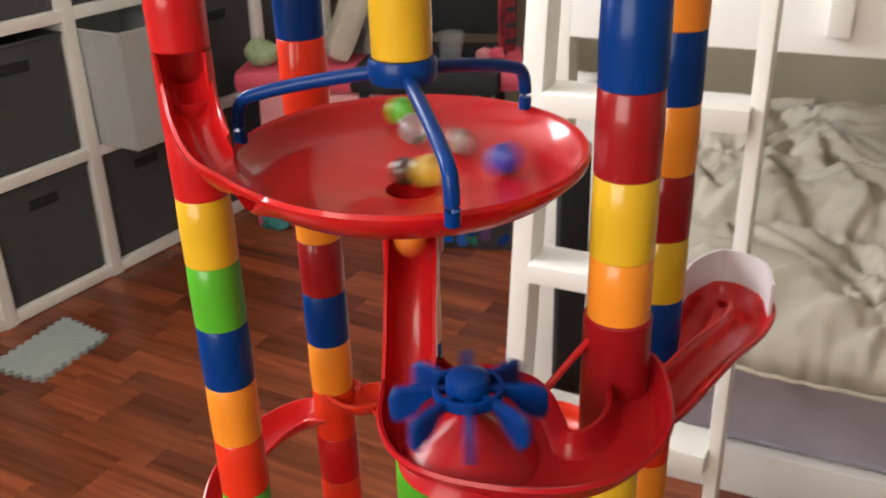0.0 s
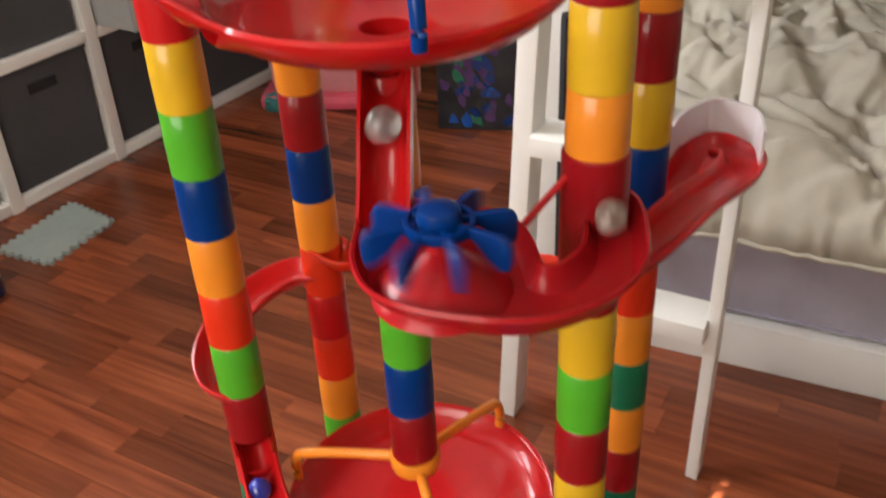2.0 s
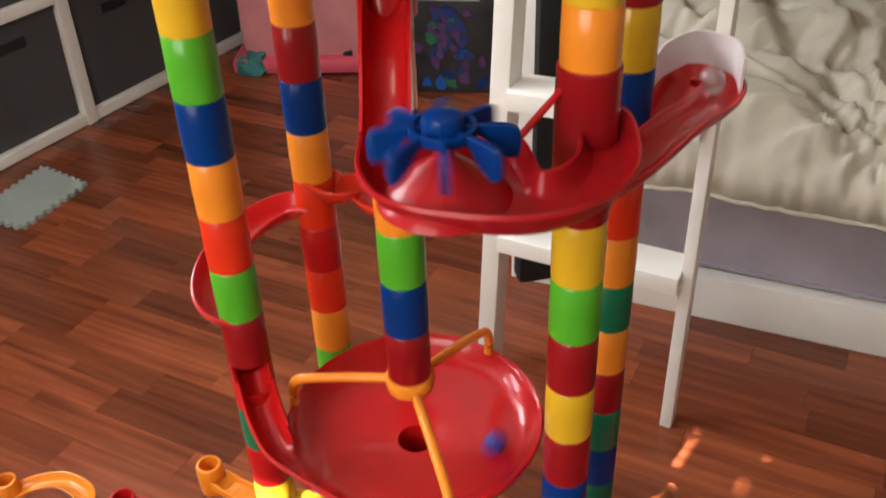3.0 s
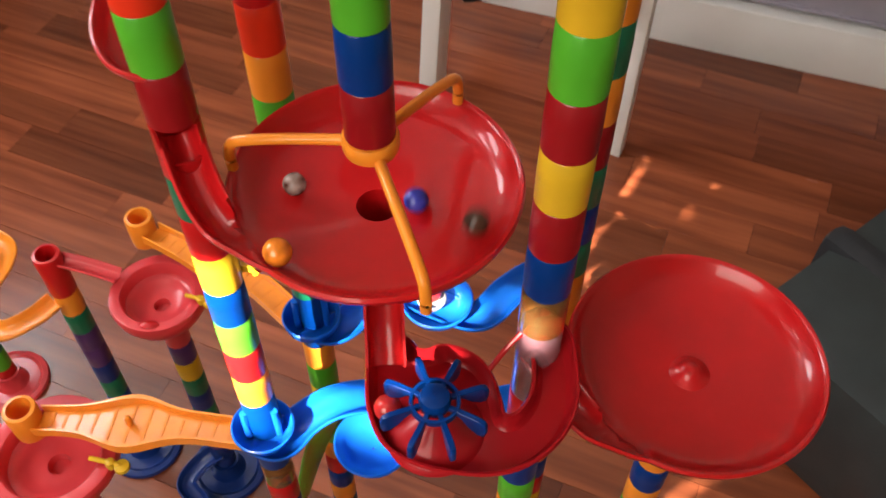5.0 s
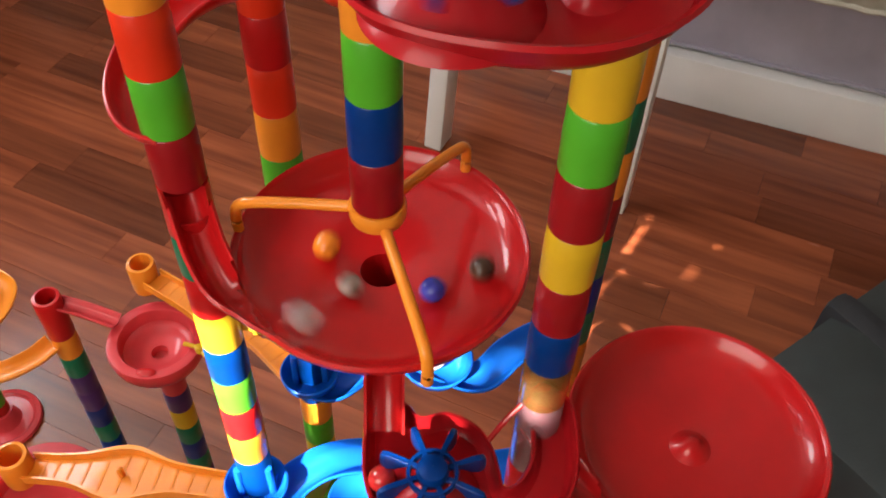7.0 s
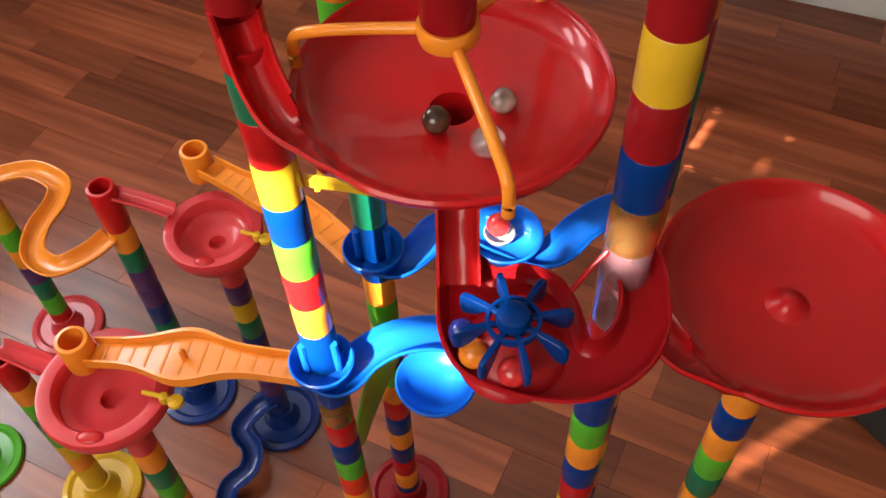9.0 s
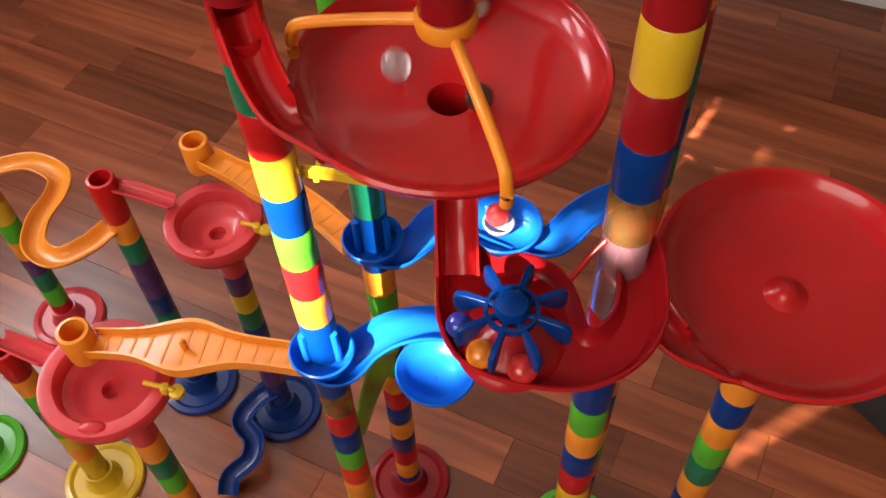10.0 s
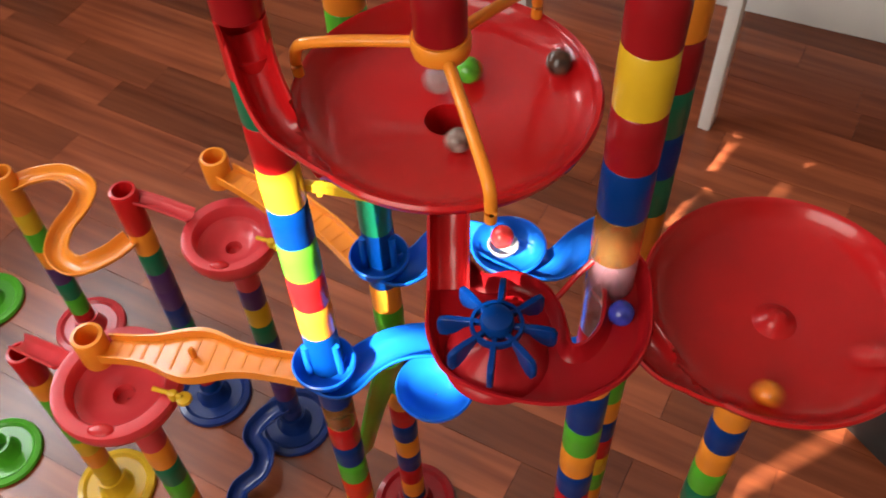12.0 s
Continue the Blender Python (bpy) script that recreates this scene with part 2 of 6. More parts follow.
tower_a = tower(A, "tall tower of stacked coloured plastic marble run tubes")
stack(tower_a, 37.04, ["blue", ("red", 3), "red", None, "red", "yellow", "green", "blue", "orange", "orange_red", "green",
                    "dark_red", None, "dark_green", "red", "yellow", "blue", "green", "red", "orange", ("blue", 2), "blue",
                    "clear_orange", "red", "blue", "green", "orange_red", "orange", "yellow", "blue", "green", "red", "orange", "blue"])
for level in (31, 22):
    bm = bmesh.new()
    arc = [radians(a) for a in range(-25, 206, 11)]
    rings = [[bm.verts.new((r * math.cos(a), r * math.sin(a), z)) for r, z in ((RAD, 0), (RAD, H), (RAD - 0.0017, H), (RAD - 0.0017, 0))] for a in arc]
    for p, q in zip(rings, rings[1:]):
        for i in range(4):
            bm.faces.new((p[i], q[i], q[(i + 1) % 4], p[(i + 1) % 4]))
    bm.faces.new(rings[0]), bm.faces.new(rings[-1][::-1])
    part("open_tube", bm, PLASTIC["red"], tower_a, "red tube cut open at the front", at=pose(0, 0, level * H))
    bm = bmesh.new()
    arc = [radians(a) for a in range(203, 338, 5)]
    tops = [H if a < radians(222) else 0.0135 + (H - 0.0135) * max(0, 1 - (a - radians(222)) / radians(12)) for a in arc]
    rings = [[bm.verts.new((q * math.cos(a), q * math.sin(a), z)) for q, z in ((RAD, 0), (RAD, h), (RAD - 0.0017, h), (RAD - 0.0017, 0))] for a, h in zip(arc, tops)]
    for p, q in zip(rings, rings[1:]):
        for i in range(4):
            bm.faces.new((p[i], q[i], q[(i + 1) % 4], p[(i + 1) % 4]))
    bm.faces.new(rings[0]), bm.faces.new(rings[-1][::-1])
    part("skirt", bm, PLASTIC["red"], tower_a, at=pose(0, 0, level * H))
base_plate(tower_a, "red")
tower_b = tower(B, "tall tower of stacked coloured plastic marble run tubes")
stack(tower_b, 36.58, ["yellow", "green", "red", "orange", "blue", ("orange_red", 1.2), ("red", 1.2), "orange", "dark_red", "blue", "orange", "orange_red", "red",
                      "orange_red", "orange", "green", "yellow", "red", "blue", ("dark_green", 2), ("blue", 2), "orange", "green",
                      "yellow", "blue", "green", "orange", "red", "blue", "orange", "navy", "red", "orange", "navy"])
base_plate(tower_b, "dark_red")
tower_c = tower(C, "short column of coloured tubes between two funnel dishes")
stack(tower_c, 29.7, [("red", 0.7), "orange", "blue", "orange", "green", "blue", "dark_red"])
tower_top = tower(C, "yellow tube standing in the hub over a funnel dish")
stack(tower_top, 37, ["green", "red", "blue", ("yellow", 2)])
tower_d = tower(D, "tall tower of stacked coloured plastic marble run tubes")
stack(tower_d, 36.96, ["red", "yellow", "green", "orange", "blue", "dark_red", "yellow", "orange", ("dark_red", 2), "yellow", "green", "dark_red", "yellow", "dark_red",
                    "blue", "clear_orange", ("clear_red", 2), "red", "orange", ("blue", 1.4), "green", "orange", "blue", "red", "yellow", "green",
                    "orange", "blue", "red", "yellow", "green", "orange", "red", ("blue", 0.6)])
base_plate(tower_d, "blue")
tower_e = tower(E, "tall tower of stacked coloured plastic marble run tubes")
stack(tower_e, 37, ["red", "green", "yellow", "blue", "orange", "blue", "orange", "dark_red", "yellow", "blue", "red", "orange_red", "orange", "dark_green",
                    "orange", "dark_red", "dark_green", "blue", "dark_green", "orange", "orange", "blue", "dark_green", "red", "orange_red", "green",
                    "orange", "blue", "red", "yellow", "green", "orange", "blue", "red", "orange", "green", "blue"])
base_plate(tower_e, "green")
tower_f = tower(F, "tower of coloured tubes carrying a red funnel dish")
stack(tower_f, 17.2, ["red", "orange", "orange", "blue", "orange", "green", "dark_green", "orange", "blue", "red", "yellow", "green", "orange", "blue", "red", "yellow", "green", ("orange", 0.2)])
base_plate(tower_f, "red")


# ---- marble run: funnel dishes ----


def bowl_profile(drop=0.020):
    top = [(0.0118, -drop - 0.010), (0.0118, -drop), (0.022, -drop + 0.0015), (0.050, -drop + 0.0065), (0.056, -0.0124), (0.061, -0.0113), (0.066, -0.0100), (0.070, -0.0068), (0.0735, -0.0035), (0.0750, -0.0015), (0.0762, 0.0004)]
    under = [(0.0785, 0.0012), (0.0797, -0.0006), (0.0788, -0.0040), (0.069, -0.0130), (0.051, -drop + 0.0038), (0.024, -drop - 0.0020), (0.0145, -drop - 0.004), (0.0145, -drop - 0.010)]
    return top + under


def funnel_dish(centre, rim_z, feed, feed_z, turn_in, label):
    dish = thing("funnel_dish", label, "funnel dish", "funnel dishes", pose(centre[0], centre[1], rim_z))
    bm = bmesh.new()
    lathe(bm, bowl_profile(), 144)
    bowl = bm
    # feed chute: leaves the tower towards the front and bends round onto the rim
    f, g = Vector((feed[0] - centre[0], feed[1] - centre[1], 0)), turn_in
    out = f.normalized()
    side = Vector((-out.y, out.x, 0))
    reach = f.length
    spots = [(0.0, 0.000, 0.034), (0.04, 0.0075, 0.028), (0.136, 0.0254, 0.018), (0.25, 0.0390, 0.009), (0.393, 0.0456, 0.0035), (0.49, 0.0500, 0.0008), (0.575, 0.0528, -0.0016)]
    line = smooth_path([f - out * reach * k + side * d + Vector((0, 0, z)) for k, d, z in spots], 8)
    bm = bmesh.new()
    sweep(bm, line, gutter(0.0102, 0.011), None)
    inside = bowl_profile()[1:11]
    bm.verts.ensure_lookup_table()
    ring_size = len(bm.verts) // len(line)
    merge = [min(1, max(0, (i / (len(line) - 1) - 0.5) / 0.25)) for i in range(len(line))]
    for i, v in enumerate(bm.verts):
        rr = math.hypot(v.co.x, v.co.y)
        if rr > 0.0735:
            k = min(i // ring_size, len(line) - 1)
            v.co.z = max(v.co.z, line[k].z - 0.0120 + 0.0085 * merge[k])
        for (r0, z0), (r1, z1) in zip(inside, inside[1:]):
            if r0 <= rr <= r1:
                v.co.z = min(v.co.z, z0 + (z1 - z0) * (rr - r0) / (r1 - r0) - 0.0006 - 0.0024 * merge[min(i // ring_size, len(line) - 1)])
    for v in bowl.verts:
        k = min(range(len(line)), key=lambda i: (line[i].x - v.co.x) ** 2 + (line[i].y - v.co.y) ** 2)
        near = line[k]
        rr, d = math.hypot(v.co.x, v.co.y), math.hypot(near.x - v.co.x, near.y - v.co.y)
        weight = min(1, max(0, (0.0125 - d) / 0.0055)) * min(1, max(0, (rr - 0.064) / 0.009)) * min(1, (len(line) - 1 - k) / 9)
        weight = weight * weight * (3 - 2 * weight)
        v.co.z += weight * (min(v.co.z, max(near.z - 0.0108, -0.0112)) - v.co.z)
    part("bowl", bowl, PLASTIC["dish_red"], dish)
    part("feed_chute", bm, PLASTIC["dish_red"], dish)
    return dish


Z2 = 0.744
DISH = (-0.0120, 0.3880)
funnel_dish(DISH, Z2, A, 0, 0, "wide shallow red plastic funnel dish with a feed chute")
funnel_dish(DISH, Z2 + 9 * H, A, 0, 0, "wide shallow red plastic funnel dish with a feed chute")
dish_side = funnel_dish(F, 0.6240, D, 0, 0, "wide shallow red funnel dish on its own tower")

bm = bmesh.new()
lathe(bm, [(0.0003, 0.0052), (0.0038, 0.0046), (0.0066, 0.0024), (0.0084, 0.0000), (0.0112, -0.0012), (0.0138, -0.0030), (0.0003, -0.004)], 32)
part("plug", bm, PLASTIC["red"], dish_side, "red domed plug", at=pose(0, 0, -0.0175))


def spider(centre, top_z, colour, label, arms):
    s = thing("tube_holder", label, "tube holder", "tube holders", pose(centre[0], centre[1], top_z))
    bm = bmesh.new()
    lathe(bm, [(0.0108, -0.002), (0.0138, -0.001), (0.0146, 0.002), (0.0146, 0.0070), (0.0136, 0.0088), (0.0108, 0.0088)], 36, (0, 0, -0.0090))
    part("hub_ring", bm, PLASTIC[colour], s)
    for a, reach in arms:
        d = Vector((math.cos(radians(a)), math.sin(radians(a)), 0)) * reach
        bm = bmesh.new()
        line = smooth_path([d * 0.0145 + Vector((0, 0, -0.0075)), d * 0.045 + Vector((0, 0, -0.0130)), d * 0.070 + Vector((0, 0, -0.0190)), d * 0.0795 + Vector((0, 0, -0.0235)),
                            d * 0.0822 + Vector((0, 0, -0.0325)), d * 0.0820 + Vector((0, 0, -0.0425))], 5)
        sweep(bm, line, rod(0.0031, 10))
        part("arm", bm, PLASTIC[colour], s)
    return s


spider(C, 23 * H, "orange", "orange three-armed holder resting on the dish rim", ((163, 0.955), (52, 1.0), (-75, 0.99)))
spider(C, 32 * H, "blue", "blue three-armed holder resting on the dish rim", ((166, 0.95), (47, 1.0), (-76, 0.985)))


# ---- marble run: wheel stations ----
W = (0.0088, 0.2925)  # in the pan's own space


def wheel_station(z, label, socket=True):
    """Chute, pan with dome, and overflow trough to the next tower. z: the pan's lip."""
    st = thing("wheel_pan", label, "wheel pan", "wheel pans", pose(0.002, -0.0070, z))
    outline = smooth_path([(-0.0253, 0.3486, 0), (-0.0265, 0.3240, 0), (-0.0262, 0.3020, 0), (-0.0190, 0.2815, 0), (-0.0044, 0.2695, 0), (0.0153, 0.2625, 0), (0.0345, 0.2595, 0), (0.0510, 0.2618, 0),
                           (0.0680, 0.2708, 0), (0.0809, 0.2850, 0), (0.0887, 0.3050, 0), (0.0910, 0.3410, 0), (0.0783, 0.3580, 0), (0.0658, 0.3476, 0), (0.0663, 0.3247, 0), (0.0627, 0.3070, 0),
                           (0.0544, 0.2955, 0), (0.0471, 0.2934, 0), (0.0455, 0.3028, 0), (0.0429, 0.3174, 0), (0.0356, 0.3309, 0), (0.0200, 0.3398, 0), (0.0054, 0.3377, 0), (-0.0013, 0.3455, 0), (-0.0112, 0.3543, 0)], 6)
    bm, rings, n = bmesh.new(), [], len(outline)
    for inset, up in ((0.0085, -0.0125), (0.0068, -0.0115), (0.0038, -0.0075), (0.0012, -0.0032), (-0.0008, -0.0005), (0.0, 0.0012), (0.0014, 0.0008), (0.0024, -0.0025), (0.0040, -0.0068), (0.0060, -0.0088)):
        ring = []
        for i, p in enumerate(outline):
            d = outline[(i + 1) % n] - outline[i - 1]
            nrm = Vector((-d.y, d.x, 0)).normalized()
            ring.append(bm.verts.new(p + nrm * inset + Vector((0, 0, up))))
        rings.append(ring)
    for p, q in zip(rings, rings[1:]):
        for i in range(n):
            bm.faces.new((p[i], p[(i + 1) % n], q[(i + 1) % n], q[i]))
    for ring in (rings[0], rings[-1]):
        for i, j, k in geometry.tessellate_polygon([[v.co for v in ring]]):
            bm.faces.new((ring[i], ring[j], ring[k]))
    part("pan", bm, PLASTIC["pan_red"], st)
    bm = bmesh.new()
    lathe(bm, [(0.0005, 0.0150), (0.0036, 0.0148), (0.0044, 0.0090), (0.0080, 0.0068), (0.0130, 0.0032), (0.0180, -0.0006), (0.0225, -0.0044), (0.0265, -0.0080), (0.0275, -0.0100), (0.0005, -0.0105)], 48, (W[0], W[1], 0))
    part("dome", bm, PLASTIC["pan_red"], st)
    # steep chute under the dish hole
    bm = bmesh.new()
    line = smooth_path([(C[0] - 0.0005, 0.3900, 0.0505), (C[0] - 0.0005, 0.3740, 0.0415), (C[0] - 0.001, 0.3575, 0.0255), (C[0] - 0.0015, 0.3445, 0.0075), (C[0] - 0.002, 0.3310, -0.0035)], 8)
    w, t = 0.0096, 0.0015
    sweep(bm, line, [(-w - t, 0.010), (-w - t, -0.006), (w + t, -0.006), (w + t, 0.010), (w, 0.010), (w * 0.97, 0.004), (w * 0.80, -0.0010), (w * 0.45, -0.0040), (0, -0.0049), (-w * 0.45, -0.0040), (-w * 0.80, -0.0010), (-w * 0.97, 0.004), (-w, 0.010)])
    part("drop_chute", bm, PLASTIC["red"], st)
    bm = bmesh.new()
    lathe(bm, [(0.0005, 0.0), (0.0138, 0.0), (0.0142, 0.026), (0.0120, 0.026), (0.0118, 0.0015), (0.0005, 0.0015)], 32, (DISH[0] - 0.002, DISH[1] + 0.007, 0.0300))
    part("outlet_collar", bm, PLASTIC["red"], st)
    if socket:
        bm = bmesh.new()
        lathe(bm, [(0.0131, -0.042), (0.0140, -0.042), (0.0143, -0.002), (0.0141, 0.025), (0.0131, 0.026)], 36, (D[0] - 0.002, D[1] + 0.007, 0.0))
        part("tower_socket", bm, PLASTIC["dark_red"], st)
    bm = bmesh.new()
    sweep(bm, smooth_path([(W[0] + 0.0325, W[1] + 0.028, 0.002), (0.052, 0.3290, 0.010), (0.0600, 0.3330, 0.017)], 6), rod(0.0016, 8))
    part("stay", bm, PLASTIC["red"], st)
    return st


PAN2 = 0.6640
wheel_station(PAN2, "red plastic wheel pan with a steep chute and overflow trough", False)
wheel_station(PAN2 + 9 * H, "red plastic wheel pan with a steep chute and overflow trough")


def paddle_wheel(z, label):
    wh = thing("paddle_wheel", label, "paddle wheel", "paddle wheels", pose(W[0] + 0.002, W[1] - 0.0070, z))
    bm = bmesh.new()
    lathe(bm, [(0.0003, 0.0068), (0.0045, 0.0064), (0.0076, 0.0050), (0.0086, 0.0020), (0.0080, -0.004), (0.0040, -0.0050), (0.0036, -0.0110), (0.0003, -0.0110)], 28)
    part("hub", bm, PLASTIC["blue"], wh)
    bm = bmesh.new()
    lathe(bm, [(0.0112, -0.0035), (0.0132, -0.0035), (0.0136, -0.001), (0.0132, 0.0008), (0.0116, 0.0008), (0.0112, -0.001)], 36)
    part("ring", bm, PLASTIC["blue"], wh)
    blade = bmesh.new()
    xs = [0.0065, 0.012, 0.016, 0.020, 0.025, 0.0285, 0.0298]
    hi = [0.000, 0.0005, 0.0003, 0.0003, 0.0, -0.0012, -0.004]
    lo = [-0.0025, -0.0030, -0.0055, -0.0105, -0.0140, -0.0140, -0.0105]
    th = [0.0014, 0.0014, 0.0015, 0.0016, 0.0016, 0.0015, 0.0012]
    rings = []
    for x, a, b, w in zip(xs, hi, lo, th):
        rings.append([blade.verts.new((x, -w, b)), blade.verts.new((x, w, b)), blade.verts.new((x, w, a)), blade.verts.new((x, -w, a))])
    for p, q in zip(rings, rings[1:]):
        for i in range(4):
            blade.faces.new((p[i], q[i], q[(i + 1) % 4], p[(i + 1) % 4]))
    blade.faces.new(rings[0][::-1]), blade.faces.new(rings[-1])
    bmesh.ops.bevel(blade, geom=blade.edges[:], offset=0.0004, segments=1, affect="EDGES")
    me = mesh_of("blade", blade, PLASTIC["blue"])
    for k in range(8):
        ob = new("blade", me)
        ob.parent, ob.matrix_basis = wh, pose(0, 0, 0, 0, 0, 45 * k)
    return wh


wheel_low = paddle_wheel(0.6860, "blue plastic paddle wheel with eight blades")
wheel_top = paddle_wheel(0.6860 + 9 * H, "blue plastic paddle wheel with eight blades")


# ---- marble run: loose troughs ----
def trough(name, label, points, colour, w=0.0115, depth=0.011, per=8, cat="marble trough", group="troughs"):
    bm = bmesh.new()
    sweep(bm, smooth_path(points, per), gutter(w, depth))
    ob = part(name, bm, PLASTIC[colour], None)
    line = smooth_path(points, per)
    for s in (-1, 1):
        edge = []
        for i, p in enumerate(line):
            d = line[min(i + 1, len(line) - 1)] - line[max(i - 1, 0)]
            edge.append(p + Vector((d.y, -d.x, 0)).normalized() * (w + 0.0006) * s + Vector((0, 0, 0.0008)))
        bm = bmesh.new()
        sweep(bm, edge, rod(0.0012, 8))
        part("lip", bm, PLASTIC[colour], ob)
    return tagged(ob, label, cat, group)


trough("loop_trough", "red plastic trough looping between two towers",
       [(B[0], B[1], 24.6 * H), (-0.092, 0.492, 24.5 * H), (-0.112, 0.479, 24.4 * H), (-0.1265, 0.452, 24.3 * H), (-0.1295, 0.424, 24.2 * H), (-0.1225, 0.404, 24.1 * H), (A[0], A[1], 24.0 * H)], "red")
trough("loop_trough", "red plastic trough looping out and back between two towers",
       [(D[0], D[1], 27.4 * H), (0.100, 0.355, 27.35 * H), (0.135, 0.400, 27.3 * H), (0.165, 0.440, 27.1 * H), (0.176, 0.470, 27.0 * H), (0.163, 0.488, 26.9 * H),
        (0.146, 0.466, 26.8 * H), (0.130, 0.446, 26.6 * H), (E[0], E[1], 26.5 * H)], "red")
bm = bmesh.new()
sweep(bm, smooth_path([(0.128, 0.412, 27.05 * H), (0.146, 0.438, 26.95 * H), (0.159, 0.466, 26.9 * H)], 6), [(-0.0045, -0.009), (0.0045, -0.009), (0.0036, 0.0008), (0.0016, 0.0024), (-0.0016, 0.0024), (-0.0036, 0.0008)])
part("divider", bm, PLASTIC["red"], bpy.data.objects["loop_trough.001"])
guard = thing("loop_guard", "frosted white guard standing behind the looping trough", "guard")
bm = bmesh.new()
sweep(bm, smooth_path([(0.182, 0.452, 27.0 * H), (0.185, 0.480, 27.0 * H), (0.169, 0.501, 26.95 * H), (0.148, 0.490, 26.9 * H), (0.132, 0.466, 26.8 * H)], 8), [(-0.0008, 0.0), (0.0008, 0.0), (0.0008, 0.021), (-0.0008, 0.021)])
part("guard_wall", bm, FROSTED, guard)
trough("cross_trough", "orange-red zigzag trough between two towers",
       [(B[0], B[1], 25.2 * H), (-0.0560, 0.4770, 25.1 * H), (-0.0420, 0.4830, 25.0 * H), (-0.0280, 0.4650, 24.95 * H), (-0.0100, 0.4715, 24.95 * H), (0.0050, 0.4520, 25.0 * H), (0.0240, 0.4590, 25.05 * H),
        (0.0400, 0.4395, 25.15 * H), (0.0600, 0.4460, 25.3 * H), (0.0780, 0.4280, 25.5 * H), (0.0930, 0.4310, 25.7 * H), (E[0], E[1], 25.9 * H)], "orange_red", 0.0110, 0.011)
trough("loop_trough", "red plastic trough looping between two towers",
       [(B[0], B[1], 33.8 * H), (-0.092, 0.492, 33.6 * H), (-0.112, 0.479, 33.5 * H), (-0.1265, 0.452, 33.4 * H), (-0.1295, 0.424, 33.3 * H), (-0.1225, 0.404, 33.2 * H), (A[0], A[1], 33.0 * H)], "red")
trough("wave_trough", "blue wavy trough with sunlight partly put into its colour",
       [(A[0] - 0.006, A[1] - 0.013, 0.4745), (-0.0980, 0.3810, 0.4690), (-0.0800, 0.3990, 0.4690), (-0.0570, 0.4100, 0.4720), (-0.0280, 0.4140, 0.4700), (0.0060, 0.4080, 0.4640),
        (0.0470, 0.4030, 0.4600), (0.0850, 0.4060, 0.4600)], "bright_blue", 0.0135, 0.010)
trough("wave_trough", "blue wavy trough with sunlight partly put into its colour",
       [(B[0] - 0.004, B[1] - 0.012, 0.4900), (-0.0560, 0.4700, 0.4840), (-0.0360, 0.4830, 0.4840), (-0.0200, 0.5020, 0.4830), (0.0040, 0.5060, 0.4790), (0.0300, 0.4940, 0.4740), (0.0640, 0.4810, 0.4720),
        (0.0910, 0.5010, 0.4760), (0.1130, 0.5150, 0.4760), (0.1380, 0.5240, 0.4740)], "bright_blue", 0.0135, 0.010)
trough("ramp", "straight light green ramp trough", [(-0.064, 0.417, 0.440), (-0.090, 0.453, 0.300), (-0.116, 0.477, 0.165)], "green", 0.013, 0.007)


# ---- marble run: lower run beside the towers ----
LOWER = "towers of the lower marble run"


def low_tower(at, top, colours, base, label):
    t = thing("marble_run_tower", label, "marble run tower", LOWER, pose(at[0], at[1], 0))
    n = len(colours)
    h = (top - 0.012) / n
    for k, c in enumerate(colours):
        ob = new("tube", tube_mesh(c, h))
        ob.parent, ob.location = t, (0, 0, top - (k + 1) * h)
    base_plate(t, base)
    return t


TH, TK, TJ, TG, TP = (-0.3361, 0.6363), (-0.2270, 0.5940), (-0.4377, 0.5123), (-0.5247, 0.7468), (-0.2929, 0.4209)
low_tower(TH, 0.345, ["orange", "dark_green", "purple", "purple", "navy", "dark_green", "blue", "orange", "red", "blue"], "navy", "tower of dull coloured tubes on a blue stand")
low_tower(TK, 0.335, ["pink_red", "purple", "yellow", "dark_green", "navy", "dark_green", "purple", "purple", "navy", "navy"], "navy", "tower of dull coloured tubes under a red cup")
low_tower(TJ, 0.265, ["orange", "green", "dark_green", "green", "yellow", "orange", "yellow", "yellow"], "yellow", "tower of coloured tubes on a yellow stand")
low_tower(TG, 0.285, ["orange", "yellow", "green", "orange", "purple", "dark_green", "green", "red"], "pink_red", "tower of coloured tubes on a red stand")
low_tower(TP, 0.370, ["pink_red", "pink_red", "orange", "dark_green", "green", "orange", "pink_red", "yellow", "blue", "red"], "green", "tower of coloured tubes under a red cup")
for at in ((-0.591, 0.558), (-0.681, 0.793)):
    t = thing("tower_stand", "round green plastic tower stand on the floor", "stand", "stands", pose(at[0], at[1], 0))
    base_plate(t, "green")


